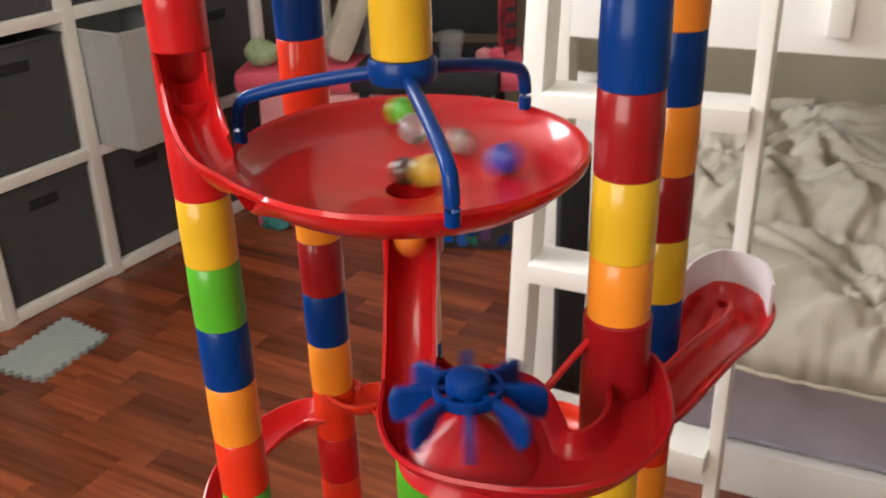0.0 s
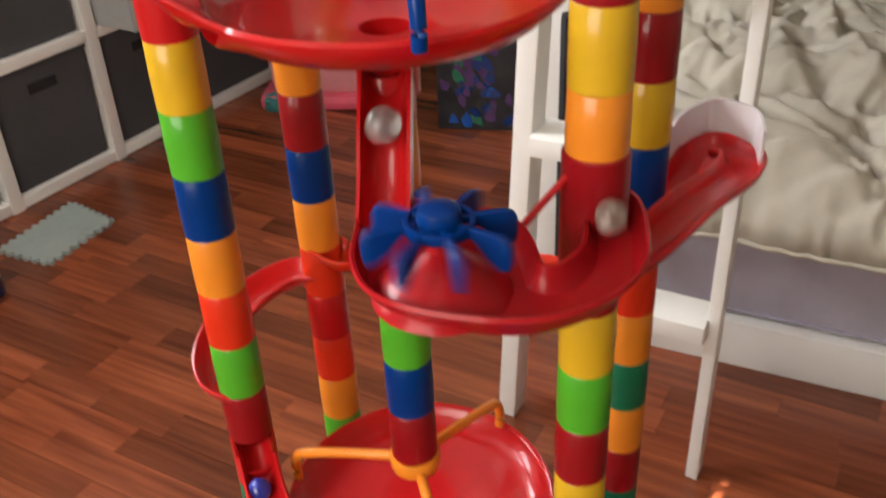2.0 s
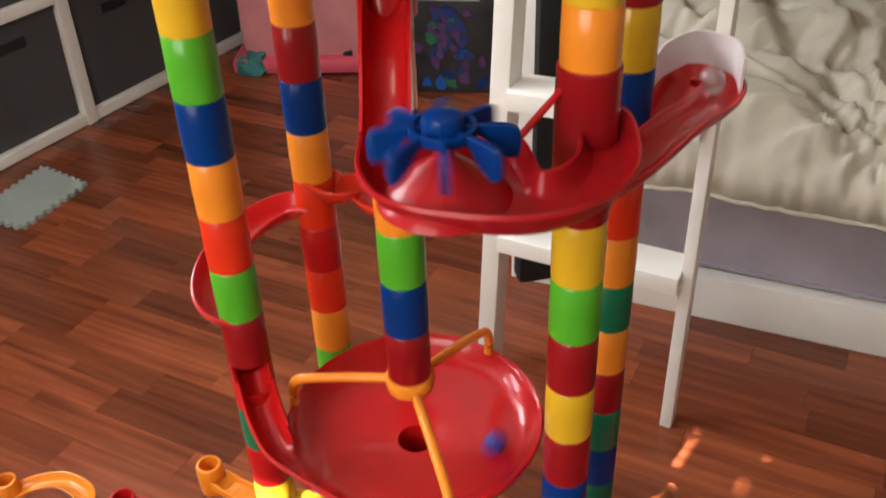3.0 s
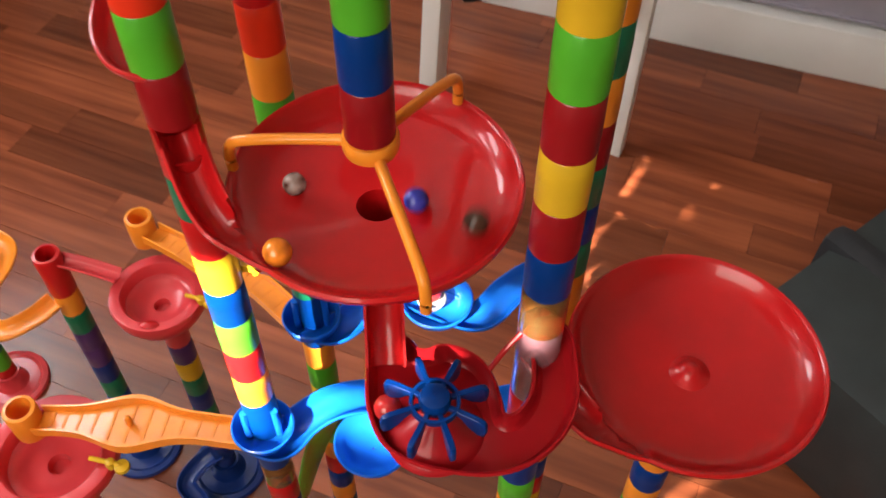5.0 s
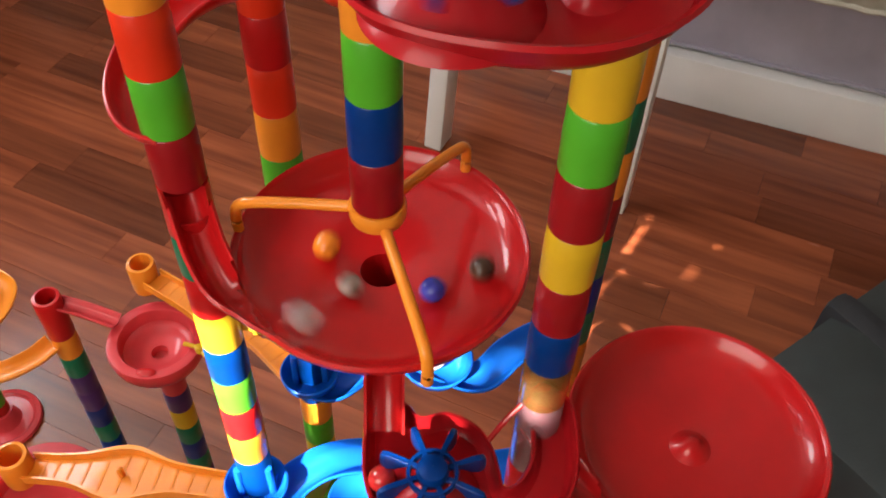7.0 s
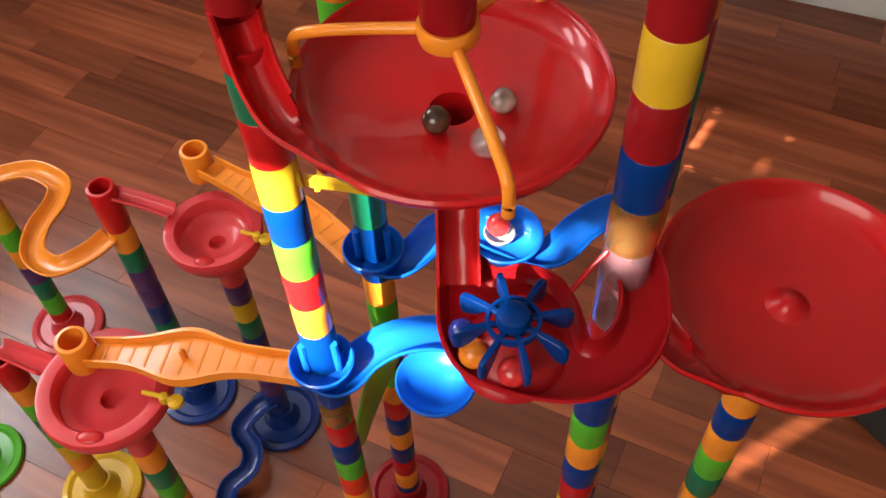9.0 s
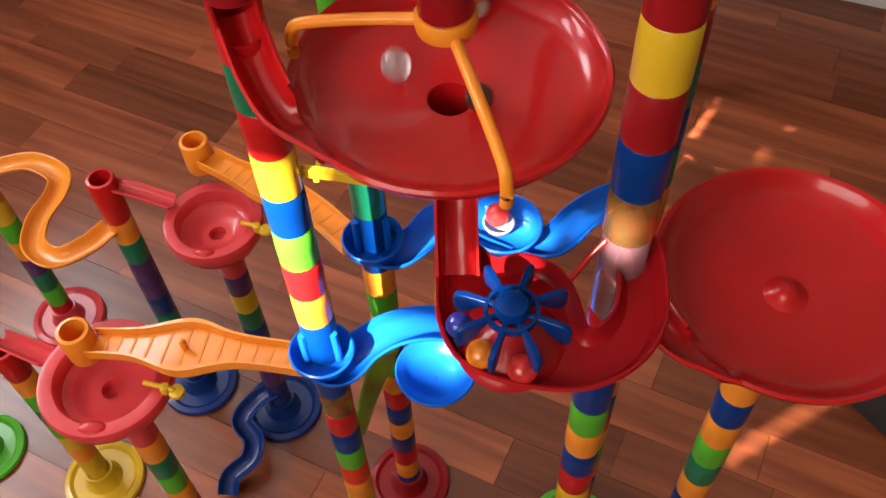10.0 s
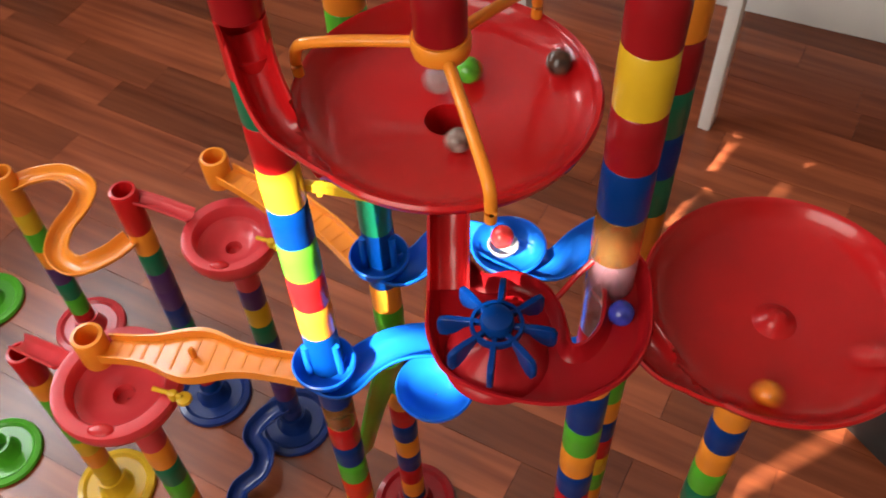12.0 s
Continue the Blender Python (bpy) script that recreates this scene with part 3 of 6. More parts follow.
def cup(at, z, r, label, paddle_turn):
    c = thing("spiral_cup", label, "marble cup", "cups", pose(at[0], at[1], z))
    s = r / 0.054
    bm = bmesh.new()
    lathe(bm, [(0.0005, -0.0325), (0.0085 * s, -0.0322), (0.0095 * s, -0.024), (0.016 * s, -0.0235), (0.026 * s, -0.022), (0.0300 * s, -0.018), (0.0335 * s, -0.0165), (0.0385 * s, -0.0155), (0.0400 * s, -0.0045), (0.0420 * s, -0.0020),
               (0.0500 * s, -0.0010), (0.0530 * s, -0.0016), (0.0545 * s, -0.005), (0.0525 * s, -0.016), (0.046 * s, -0.027), (0.030 * s, -0.034), (0.0145 * s, -0.037), (0.0005, -0.037)], 56)
    part("bowl", bm, PLASTIC["pink_red"], c)
    bm = bmesh.new()
    bmesh.ops.create_uvsphere(bm, u_segments=16, v_segments=8, radius=1.0)
    bmesh.ops.scale(bm, vec=(0.011 * s, 0.006 * s, 0.0022), verts=bm.verts)
    part("dimple", bm, PLASTIC["red"], c, at=pose(0.045 * s * math.cos(radians(paddle_turn - 75)), 0.045 * s * math.sin(radians(paddle_turn - 75)), -0.0012, 0, 0, paddle_turn - 165))
    a = radians(paddle_turn)
    bm = bmesh.new()
    sweep(bm, [Vector((0.036 * s * math.cos(a), 0.036 * s * math.sin(a), 0.004)), Vector((0.050 * s * math.cos(a), 0.050 * s * math.sin(a), 0.004)), Vector((0.062 * s * math.cos(a), 0.062 * s * math.sin(a), 0.003))], rod(0.0022))
    lever = part("gate_lever", bm, PLASTIC["yellow"], c, "small yellow lever")
    bm = bmesh.new()
    lathe(bm, [(0.0005, 0.0065), (0.0035, 0.006), (0.0045, 0.003), (0.004, -0.002), (0.0005, -0.002)], 16, (0.054 * s * math.cos(a), 0.054 * s * math.sin(a), 0.0))
    part("knob", bm, PLASTIC["yellow"], lever)
    bm = bmesh.new()
    lathe(bm, [(0.0005, 0.003), (0.006, 0.002), (0.0065, -0.001), (0.0005, -0.002)], 16, (0.0635 * s * math.cos(a), 0.0635 * s * math.sin(a), 0.001))
    part("paddle", bm, PLASTIC["yellow"], lever)
    return c


cup(TP, 0.4095, 0.054, "pinkish red spiral cup with a yellow lever", -18)
cup((-0.2340, 0.6050), 0.372, 0.047, "pinkish red spiral cup with a yellow lever", -20)


def cup_funnel(name, at, z, colour, label, deep=0.036):
    """A short open socket."""
    f = thing(name, label, "tube socket", "sockets", pose(at[0], at[1], z))
    bm = bmesh.new()
    lathe(bm, [(0.0100, 0.0), (0.0128, -0.0004), (0.0136, -0.002), (0.0134, 0.005 - deep), (0.0128, -deep), (0.0098, -deep)], 32)
    part("socket", bm, PLASTIC[colour], f)
    return f


cup_funnel("bridge_socket", (-0.3126, 0.4448), 0.4400, "orange", "orange open socket at the end of a bridge")
cup_funnel("bridge_socket", (-0.2454, 0.6570), 0.4240, "orange", "orange open socket at the end of a bridge")
cup_funnel("socket", (TH[0], TH[1]), 0.4020, "red", "red notched socket on top of a tower", 0.0575)
cup_funnel("socket", (TG[0], TG[1]), 0.3150, "orange", "orange notched socket on top of a tower")
cup_funnel("socket", (TJ[0], TJ[1]), 0.3100, "red", "red notched socket on top of a tower", 0.0455)


def bridge(points, bulge, colour, label):
    """A stepped marble bridge, wider at its middle, with a peg in it."""
    br = thing("bridge", label, "bridge", "bridges")
    line = smooth_path(points, 10)
    n = len(line) - 1
    widths = [1.0 + bulge * math.exp(-((i / n - 0.46) / 0.15) ** 2) for i in range(n + 1)]
    bm = bmesh.new()
    w = 0.0118
    sweep(bm, line, [(-w, 0.0045), (-w * 1.05, -0.004), (-w * 0.9, -0.0055), (w * 0.9, -0.0055), (w * 1.05, -0.004), (w, 0.0045), (w * 0.84, 0.0045), (w * 0.80, -0.0025), (-w * 0.80, -0.0025), (-w * 0.84, 0.0045)], widths)
    part("channel", bm, PLASTIC[colour], br)
    for k in range(3, n - 1, 3):
        p, d = line[k], (line[k + 1] - line[k - 1]).normalized()
        bm = bmesh.new()
        box(bm, (0.0022, w * 1.56 * widths[k], 0.0005))
        part("step", bm, PLASTIC[colour], br, at=Matrix.Translation(p + Vector((0, 0, -0.0022))) @ Matrix.Rotation(math.atan2(d.y, d.x), 4, "Z"))
    mid = line[int(n * 0.46)]
    bm = bmesh.new()
    lathe(bm, [(0.0005, 0.010), (0.002, 0.0095), (0.0028, 0.006), (0.0026, -0.002), (0.0005, -0.002)], 14)
    part("peg", bm, PLASTIC[colour], br, at=Matrix.Translation(mid))
    return br


bridge([(-0.3010, 0.4420, 0.4245), (-0.2610, 0.4330, 0.4335), (-0.2120, 0.4220, 0.4415), (-0.1660, 0.4110, 0.4475), (-0.1220, 0.3980, 0.4535)], 1.0, "orange", "orange stepped bridge with a wide middle and a peg")
bridge([(-0.2350, 0.6490, 0.4085), (-0.2000, 0.6220, 0.4125), (-0.1650, 0.5990, 0.4155), (-0.1312, 0.5730, 0.4175), (-0.0940, 0.5280, 0.4215)], 0.5, "orange", "orange stepped bridge leading to a tower")
trough("link_trough", "short red trough from a socket to a cup", [(TH[0] + 0.010, TH[1], 0.392), (-0.3010, 0.6310, 0.3855), (-0.2710, 0.6210, 0.3795)], "pink_red", 0.0075, 0.006)
trough("link_trough", "short red trough from a socket to a cup", [(TJ[0] + 0.010, TJ[1] - 0.004, 0.336), (-0.3960, 0.4810, 0.3695), (-0.3460, 0.4450, 0.4015)], "pink_red", 0.0085, 0.006)
trough("curved_trough", "orange S-shaped trough between two towers",
       [(TG[0] + 0.010, TG[1] - 0.004, 0.300), (-0.4910, 0.7490, 0.3055), (-0.4550, 0.7430, 0.3155), (-0.4210, 0.7190, 0.3195), (-0.4160, 0.6890, 0.3235), (-0.4260, 0.6530, 0.3255), (-0.4210, 0.6180, 0.3285),
        (-0.3950, 0.5990, 0.3315), (-0.3650, 0.6110, 0.3345), (-0.3460, 0.6280, 0.3375)], "orange", 0.0110, 0.009)
trough("wave_chute", "dark blue wavy chute running down to the floor",
       [(TK[0], TK[1] - 0.004, 0.060), (-0.2530, 0.5810, 0.0475), (-0.2690, 0.5590, 0.0415), (-0.2550, 0.5370, 0.0335), (-0.2590, 0.5150, 0.0275), (-0.2810, 0.4980, 0.0195), (-0.2850, 0.4780, 0.0115)], "navy", 0.0110, 0.009)
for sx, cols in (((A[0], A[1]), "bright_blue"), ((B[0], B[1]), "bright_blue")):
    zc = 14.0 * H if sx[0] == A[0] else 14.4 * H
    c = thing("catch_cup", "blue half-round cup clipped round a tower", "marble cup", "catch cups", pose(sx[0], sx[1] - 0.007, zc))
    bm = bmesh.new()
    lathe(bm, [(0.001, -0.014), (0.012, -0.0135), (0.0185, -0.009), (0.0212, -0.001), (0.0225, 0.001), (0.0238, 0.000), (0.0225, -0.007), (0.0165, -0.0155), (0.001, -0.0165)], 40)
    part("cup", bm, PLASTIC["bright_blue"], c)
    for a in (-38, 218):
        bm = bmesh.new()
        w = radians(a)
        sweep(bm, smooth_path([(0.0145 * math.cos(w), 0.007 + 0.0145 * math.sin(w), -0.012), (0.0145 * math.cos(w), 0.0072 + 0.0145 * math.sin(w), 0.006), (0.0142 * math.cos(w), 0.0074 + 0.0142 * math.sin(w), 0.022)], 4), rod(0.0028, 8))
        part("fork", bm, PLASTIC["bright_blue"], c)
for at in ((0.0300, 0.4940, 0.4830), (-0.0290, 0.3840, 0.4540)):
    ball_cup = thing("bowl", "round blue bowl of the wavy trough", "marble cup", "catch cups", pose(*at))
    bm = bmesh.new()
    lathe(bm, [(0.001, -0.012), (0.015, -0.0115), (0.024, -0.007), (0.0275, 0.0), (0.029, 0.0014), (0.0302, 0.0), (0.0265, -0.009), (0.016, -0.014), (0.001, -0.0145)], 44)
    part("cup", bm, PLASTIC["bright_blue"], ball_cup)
# yellow rail track clipped to the first tower
rail = thing("rail_track", "bright yellow open rail track in the sunlight", "rail track")
for off in (0.0, 0.030):
    bm = bmesh.new()
    sweep(bm, smooth_path([(-0.1040, 0.4040 + off * 0.7, 0.660), (-0.0763, 0.3990 + off, 0.658), (-0.0350, 0.3905 + off, 0.655), (-0.0050, 0.3900 + off, 0.654)], 6), [(-0.0022, 0.003), (-0.0022, -0.003), (0.0022, -0.003), (0.0022, 0.003)])
    part("rail", bm, PLASTIC["yellow"], rail)
for x in (-0.088, -0.064, -0.038):
    bm = bmesh.new()
    box(bm, (0.0035, 0.034, 0.004), (x, 0.4165, 0.654), -0.1, 0.0006)
    part("cross_bar", bm, PLASTIC["yellow"], rail)
bm = bmesh.new()
lathe(bm, [(0.0095, 0.010), (0.0125, 0.010), (0.0132, 0.0), (0.0125, -0.012), (0.0095, -0.012)], 28, (-0.0835, 0.4350, 0.664))
part("ring", bm, PLASTIC["yellow"], rail)


# ---- marbles ----
def marble_material(name, colour, clear=0.0, swirl=None):
    m = material(name, colour, rough=0.06, spread=0.25, scale=120, dark=swirl, stain_scale=60, transmission=clear)
    return m


MARBLE = {
    "green": marble_material("green marble glass", (0.10, 0.42, 0.03)),
    "clear": marble_material("clear marble glass", (0.92, 0.92, 0.90), 0.85),
    "brown": marble_material("dark brown marble glass", (0.10, 0.045, 0.025), swirl=(0.02, 0.012, 0.01)),
    "blue": marble_material("blue marble glass", (0.05, 0.06, 0.45), 0.25),
    "orange": marble_material("orange marble glass", (0.85, 0.22, 0.02)),
    "yellow": marble_material("yellow clear marble glass", (0.85, 0.6, 0.08), 0.5),
    "red": marble_material("red marble glass", (0.6, 0.03, 0.03)),
    "swirl": marble_material("brown-swirled clear marble glass", (0.62, 0.50, 0.44), 0.35, swirl=(0.10, 0.040, 0.025)),
}
marble_meshes = {}


def marble(kind, r=0.0078, label=""):
    key = kind, r
    if key not in marble_meshes:
        bm = bmesh.new()
        bmesh.ops.create_uvsphere(bm, u_segments=24, v_segments=14, radius=r)
        marble_meshes[key] = mesh_of("marble", bm, MARBLE[kind])
    ob = new("marble", marble_meshes[key])
    words = {"green": "shiny opaque green glass marble", "clear": "clear glass marble with a swirl", "brown": "dark brown glass marble", "blue": "deep blue glass marble",
             "orange": "opaque orange glass marble", "yellow": "clear yellow glass marble", "red": "opaque red glass marble", "swirl": "clear glass marble with a brown swirl"}
    return tagged(ob, label or words[kind], "marble", "marbles")


lit = marble("red", 0.0095, "red and white ball glinting in the sunlit blue bowl")
lit.location = (0.0250, 0.4960, 0.4910)
white_cup = thing("ball_seat", "small frosted grey cup under the red ball", "cup", at=pose(0.0255, 0.4930, 0.4760))
bm = bmesh.new()
lathe(bm, [(0.0005, 0.0), (0.0060, 0.0008), (0.0102, 0.0040), (0.0124, 0.0098), (0.0114, 0.0104), (0.0092, 0.0060), (0.0050, 0.0030), (0.0005, 0.0022)], 32)
part("cup", bm, SEAT_PLASTIC, white_cup)


# ---- room ----
def slab(name, u0, u1, v0, v1, z0, z1, mat, label, category="wall", kind="structure"):
    bm = bmesh.new()
    box(bm, (u1 - u0, v1 - v0, z1 - z0), (0, 0, 0))
    c = room((u0 + u1) / 2, (v0 + v1) / 2, (z0 + z1) / 2)
    ob = part(name, bm, mat, None, at=Matrix.Translation(c) @ Matrix.Rotation(ROOM, 4, "Z"), smooth=False)
    return tagged(ob, label, category, kind=kind)


def wall_with_openings(name, u0, u1, v0, v1, height, holes, label, turned=False):
    """A wall along u (or along v if turned), with openings (from, to, z0, z1) that go through it."""
    bm = bmesh.new()
    cuts = sorted({u0, u1, *[h[0] for h in holes], *[h[1] for h in holes]})
    for a, b in zip(cuts, cuts[1:]):
        hole = next((h for h in holes if h[0] <= a and b <= h[1]), None)
        for z0, z1 in ([(0, height)] if not hole else [(0, hole[2]), (hole[3], height)]):
            size, at = (b - a, v1 - v0, z1 - z0), ((a + b) / 2, (v0 + v1) / 2, (z0 + z1) / 2)
            if turned:
                size, at = (size[1], size[0], size[2]), (at[1], at[0], at[2])
            box(bm, size, at)
    ob = part(name, bm, WALL_PAINT, None, at=Matrix.Rotation(ROOM, 4, "Z"), smooth=False)
    return tagged(ob, label, "wall", kind="structure")


U0, U1, V0, V1 = -2.45, 2.45, -1.15, 3.05
slab("wall_north", U0, U1, V1, V1 + 0.15, 0, 2.5, WALL_PAINT, "beige painted wall at the far end")
slab("wall_east", U1, U1 + 0.15, V0 - 0.15, V1 + 0.15, 0, 2.5, WALL_PAINT, "beige painted wall beside the bed")
# unseen opening added for the fill lamp and the sunbeams
wall_with_openings("wall_south", U0, U1, V0 - 0.12, V0, 2.5, [(-0.95, 0.23, 1.02, 2.18)], "beige painted wall with an added opening behind the fill lamp")
wall_with_openings("wall_west", V0 - 0.15, V1 + 0.15, U0 - 0.15, U0, 2.5, [(-0.40, 1.50, 1.50, 2.36)], "beige painted wall with a window over the shelf", True)
# unseen panel added to shut out the sky behind the side lamp
slab("light_mask", U0 - 0.09, U0 - 0.075, -0.40, 1.50, 1.50, 2.36, CEILING_PAINT, "unseen white panel added to close the opening over the shelf", "blind")
# diagonal row of slits placed to throw one sun streak on the floor
STREAK_SLITS = tuple((-0.243 + 0.012 * k, -0.231 + 0.012 * k, ((1.431 + 0.0174 * k, 1.455 + 0.0174 * k),)) for k in range(7))
bm = bmesh.new()  # unseen panel added in the opening, its gaps placed to shape the sunbeams
for u0, u1, gaps in (((-0.95, -0.540, ()), (-0.540, -0.505, ((1.672, 1.894),)), (-0.505, -0.434, ((1.672, 1.725), (1.790, 1.825))),
                     (-0.434, -0.395, ((1.818, 1.834),)), (-0.395, -0.366, ((1.862, 1.880),)), (-0.366, -0.340, ()),
                     (-0.340, -0.328, ((1.896, 1.935),)), (-0.328, -0.243, ())) + STREAK_SLITS + ((-0.159, 0.23, ()),)):
    levels = [1.02] + [z for gap in gaps for z in gap] + [2.18]
    for z0, z1 in zip(levels[::2], levels[1::2]):
        box(bm, (u1 - u0, 0.015, z1 - z0), ((u0 + u1) / 2, V0 - 0.0825, (z0 + z1) / 2))
tagged(part("light_mask", bm, CEILING_PAINT, None, at=Matrix.Rotation(ROOM, 4, "Z"), smooth=False), "unseen white panel with slits that shape the sunbeams", "blind", kind="structure")
slab("ceiling", U0 - 0.15, U1 + 0.15, V0 - 0.15, V1 + 0.15, 2.5, 2.6, CEILING_PAINT, "white painted ceiling", "ceiling")
floor = slab("floor", U0, U1, V0, V1, -0.12, -0.012, GROUT, "glossy reddish brown laminate floor in narrow strips", "floor")

# shelf
SHELF_TURN = radians(58.6)
SD = Vector((math.cos(SHELF_TURN), math.sin(SHELF_TURN), 0))
SN = Vector((-SD.y, SD.x, 0))
S0 = Vector((-0.955, 2.366, 0))
PITCH, LIFT = 0.345, 0.366


def shelf_at(k, back=0.0, z=0.0):
    return Matrix.Translation(S0 + SD * k * PITCH + SN * back + Vector((0, 0, z))) @ Matrix.Rotation(SHELF_TURN, 4, "Z")


shelf = thing("cube_shelf", "white cube shelf holding grey fabric bins", "shelf")
for k in range(-4, 4):
    bm = bmesh.new()
    box(bm, (0.036, 0.39, 4 * LIFT), bevel=0.002)
    part("upright", bm, WHITE_PAINT, shelf, at=shelf_at(k, 0.195, 2 * LIFT))
for r in range(5):
    for k in range(-4, 3):
        bm = bmesh.new()
        box(bm, (PITCH - 0.036, 0.386, 0.030), bevel=0.0015)
        part("board", bm, WHITE_PAINT, shelf, at=shelf_at(k + 0.5, 0.195, r * LIFT + (0.018 if r == 0 else 0)))


def bin_at(k, r, mat, label, forward=0.0, handle=True):
    b = thing("storage_bin", label, "storage bin", "bins in the shelf", shelf_at(k + 0.5, 0.185 - forward, r * LIFT + (0.034 if r == 0 else 0.016)))
    bm = bmesh.new()
    w, d, h = PITCH - 0.046, 0.34, LIFT - 0.058
    x, y = w / 2, d / 2
    t = 0.006
    loop = [(-x, -y), (x, -y), (x, y), (-x, y)]
    outer0 = [bm.verts.new((a * 0.97, c * 0.97, 0)) for a, c in loop]
    outer1 = [bm.verts.new((a, c, h)) for a, c in loop]
    inner1 = [bm.verts.new((a - math.copysign(t, a), c - math.copysign(t, c), h)) for a, c in loop]
    inner0 = [bm.verts.new((a - math.copysign(t, a), c - math.copysign(t, c), t)) for a, c in loop]
    for p, q in ((outer0, outer1), (outer1, inner1), (inner1, inner0)):
        for i in range(4):
            bm.faces.new((p[i], p[(i + 1) % 4], q[(i + 1) % 4], q[i]))
    bm.faces.new(outer0[::-1]), bm.faces.new(inner0)
    bmesh.ops.bevel(bm, geom=bm.edges[:], offset=0.003, segments=2, affect="EDGES")
    part("body", bm, mat, b)
    bm = bmesh.new()
    edge = [Vector(v) for v in ((-x, -y, h), (x, -y, h), (x, y, h), (-x, y, h), (-x, -y, h))]
    sweep(bm, edge, rod(0.0045, 8))
    part("rim", bm, mat, b)
    if handle:
        bm = bmesh.new()
        box(bm, (0.085, 0.004, 0.026), (0, -y - 0.001, h - 0.055), bevel=0.0015)
        part("hand_hole", bm, BLACK, b, "dark slot handle")
    return b


for k in range(-4, 3):
    for r in range(4):
        if (k, r) == (0, 1):
            continue
        pale = (k, r) in ((-2, 0), (1, 2))
        bin_at(k, r, PALE_BIN if pale else GREY_FELT, "pale grey bin in the white shelf" if pale else "dark grey fabric bin with a slot handle")
bin_at(0, 1, PALE_BIN, "pale grey plastic bin pulled half out", 0.16, False)

# foam mat with a toothed edge
mat = thing("foam_mat", "grey-green foam play mat with toothed edges", "play mat", at=pose(-0.997, 1.942, 0))
bm = bmesh.new()
corners = [Vector((0.125, 0.065, 0)), Vector((0.035, -0.130, 0)), Vector((-0.115, -0.065, 0)), Vector((-0.015, 0.165, 0))]
ring = []
for i in range(4):
    p, q = corners[i], corners[(i + 1) % 4]
    d = (q - p)
    nrm = Vector((-d.y, d.x, 0)).normalized()
    n = max(4, int(d.length / 0.012) // 2 * 2)
    for k in range(n):
        s = 0.0045 if k % 2 else -0.0045
        ring += [p + d * ((k + 0.12) / n) + nrm * s, p + d * ((k + 0.88) / n) + nrm * s]
low = [bm.verts.new(v) for v in ring]
high = [bm.verts.new(v + Vector((0, 0, 0.010))) for v in ring]
for i in range(len(ring)):
    bm.faces.new((low[i], low[(i + 1) % len(ring)], high[(i + 1) % len(ring)], high[i]))
bmesh.ops.triangulate(bm, faces=[bm.faces.new(low[::-1]), bm.faces.new(high)])
part("mat", bm, FOAM, mat, smooth=False)

# toy cup beside the mat
toy = thing("toy_drum", "small blue toy drum with a cream lid on the floor", "toy", at=pose(-1.064, 1.694, 0))
bm = bmesh.new()
lathe(bm, [(0.001, 0), (0.038, 0), (0.041, 0.004), (0.042, 0.062), (0.001, 0.062)], 32)
part("body", bm, PLASTIC["navy"], toy)
bm = bmesh.new()
lathe(bm, [(0.001, 0.074), (0.039, 0.073), (0.043, 0.070), (0.0435, 0.062), (0.001, 0.062)], 32)
part("lid", bm, DUVET, toy, "cream lid")
brick_toy = thing("toy_block", "small red toy block on the floor", "toy", at=pose(-1.102, 1.634, 0, 0, 0, 25))
bm = bmesh.new()
box(bm, (0.05, 0.035, 0.03), (0, 0, 0.015), bevel=0.003)
part("block", bm, PLASTIC["red"], brick_toy)

# ---- bed with ladder ----
BT = radians(-24.3)
BD, BN = Vector((math.cos(BT), math.sin(BT), 0)), Vector((-math.sin(BT), math.cos(BT), 0))
B0 = Vector((0.432, 1.426, 0))


def bed_at(along, back, z):
    return Matrix.Translation(B0 + BD * along + BN * back + Vector((0, 0, z))) @ Matrix.Rotation(BT, 4, "Z")


bed = thing("bunk_bed", "white wooden bunk bed", "bunk bed")


def bed_box(name, size, at, mat=WHITE_PAINT, bevel=0.003, label=""):
    bm = bmesh.new()
    box(bm, size, bevel=bevel)
    return part(name, bm, mat, bed, label, at=bed_at(*at))


bed_box("side_rail", (2.0, 0.030, 0.100), (0.72, 0.015, 0.050))
bed_box("slat_deck", (1.98, 0.86, 0.02), (0.72, 0.47, 0.085))
bed_box("back_rail", (2.0, 0.030, 0.30), (0.72, 0.915, 0.15))
bed_box("corner_post", (0.055, 0.055, 1.75), (-0.28, 0.03, 0.875))
bed_box("corner_post", (0.055, 0.055, 1.75), (-0.28, 0.88, 0.875))
bed_box("corner_post", (0.055, 0.055, 1.75), (1.72, 0.03, 0.875))
bed_box("corner_post", (0.055, 0.055, 1.75), (1.72, 0.88, 0.875))
bed_box("upper_side_rail", (1.945, 0.028, 0.17), (0.72, 0.015, 0.921))
bed_box("upper_deck", (1.98, 0.82, 0.03), (0.72, 0.45, 0.875))
bed_box("guard_post", (0.034, 0.022, 0.26), (0.155, -0.0115, 0.997))
mattress = thing("mattress", "mattress in a lavender sheet on the lower bunk", "mattress")
bm = bmesh.new()
box(bm, (1.96, 0.85, 0.205), bevel=0.02)
part("mattress_body", bm, LAVENDER, mattress, at=bed_at(0.72, 0.455, 0.200))
for z in (0.108, 0.290):
    bm = bmesh.new()
    box(bm, (1.94, 0.008, 0.006), bevel=0.002)
    part("piping", bm, LAVENDER, mattress, at=bed_at(0.72, 0.029, z))


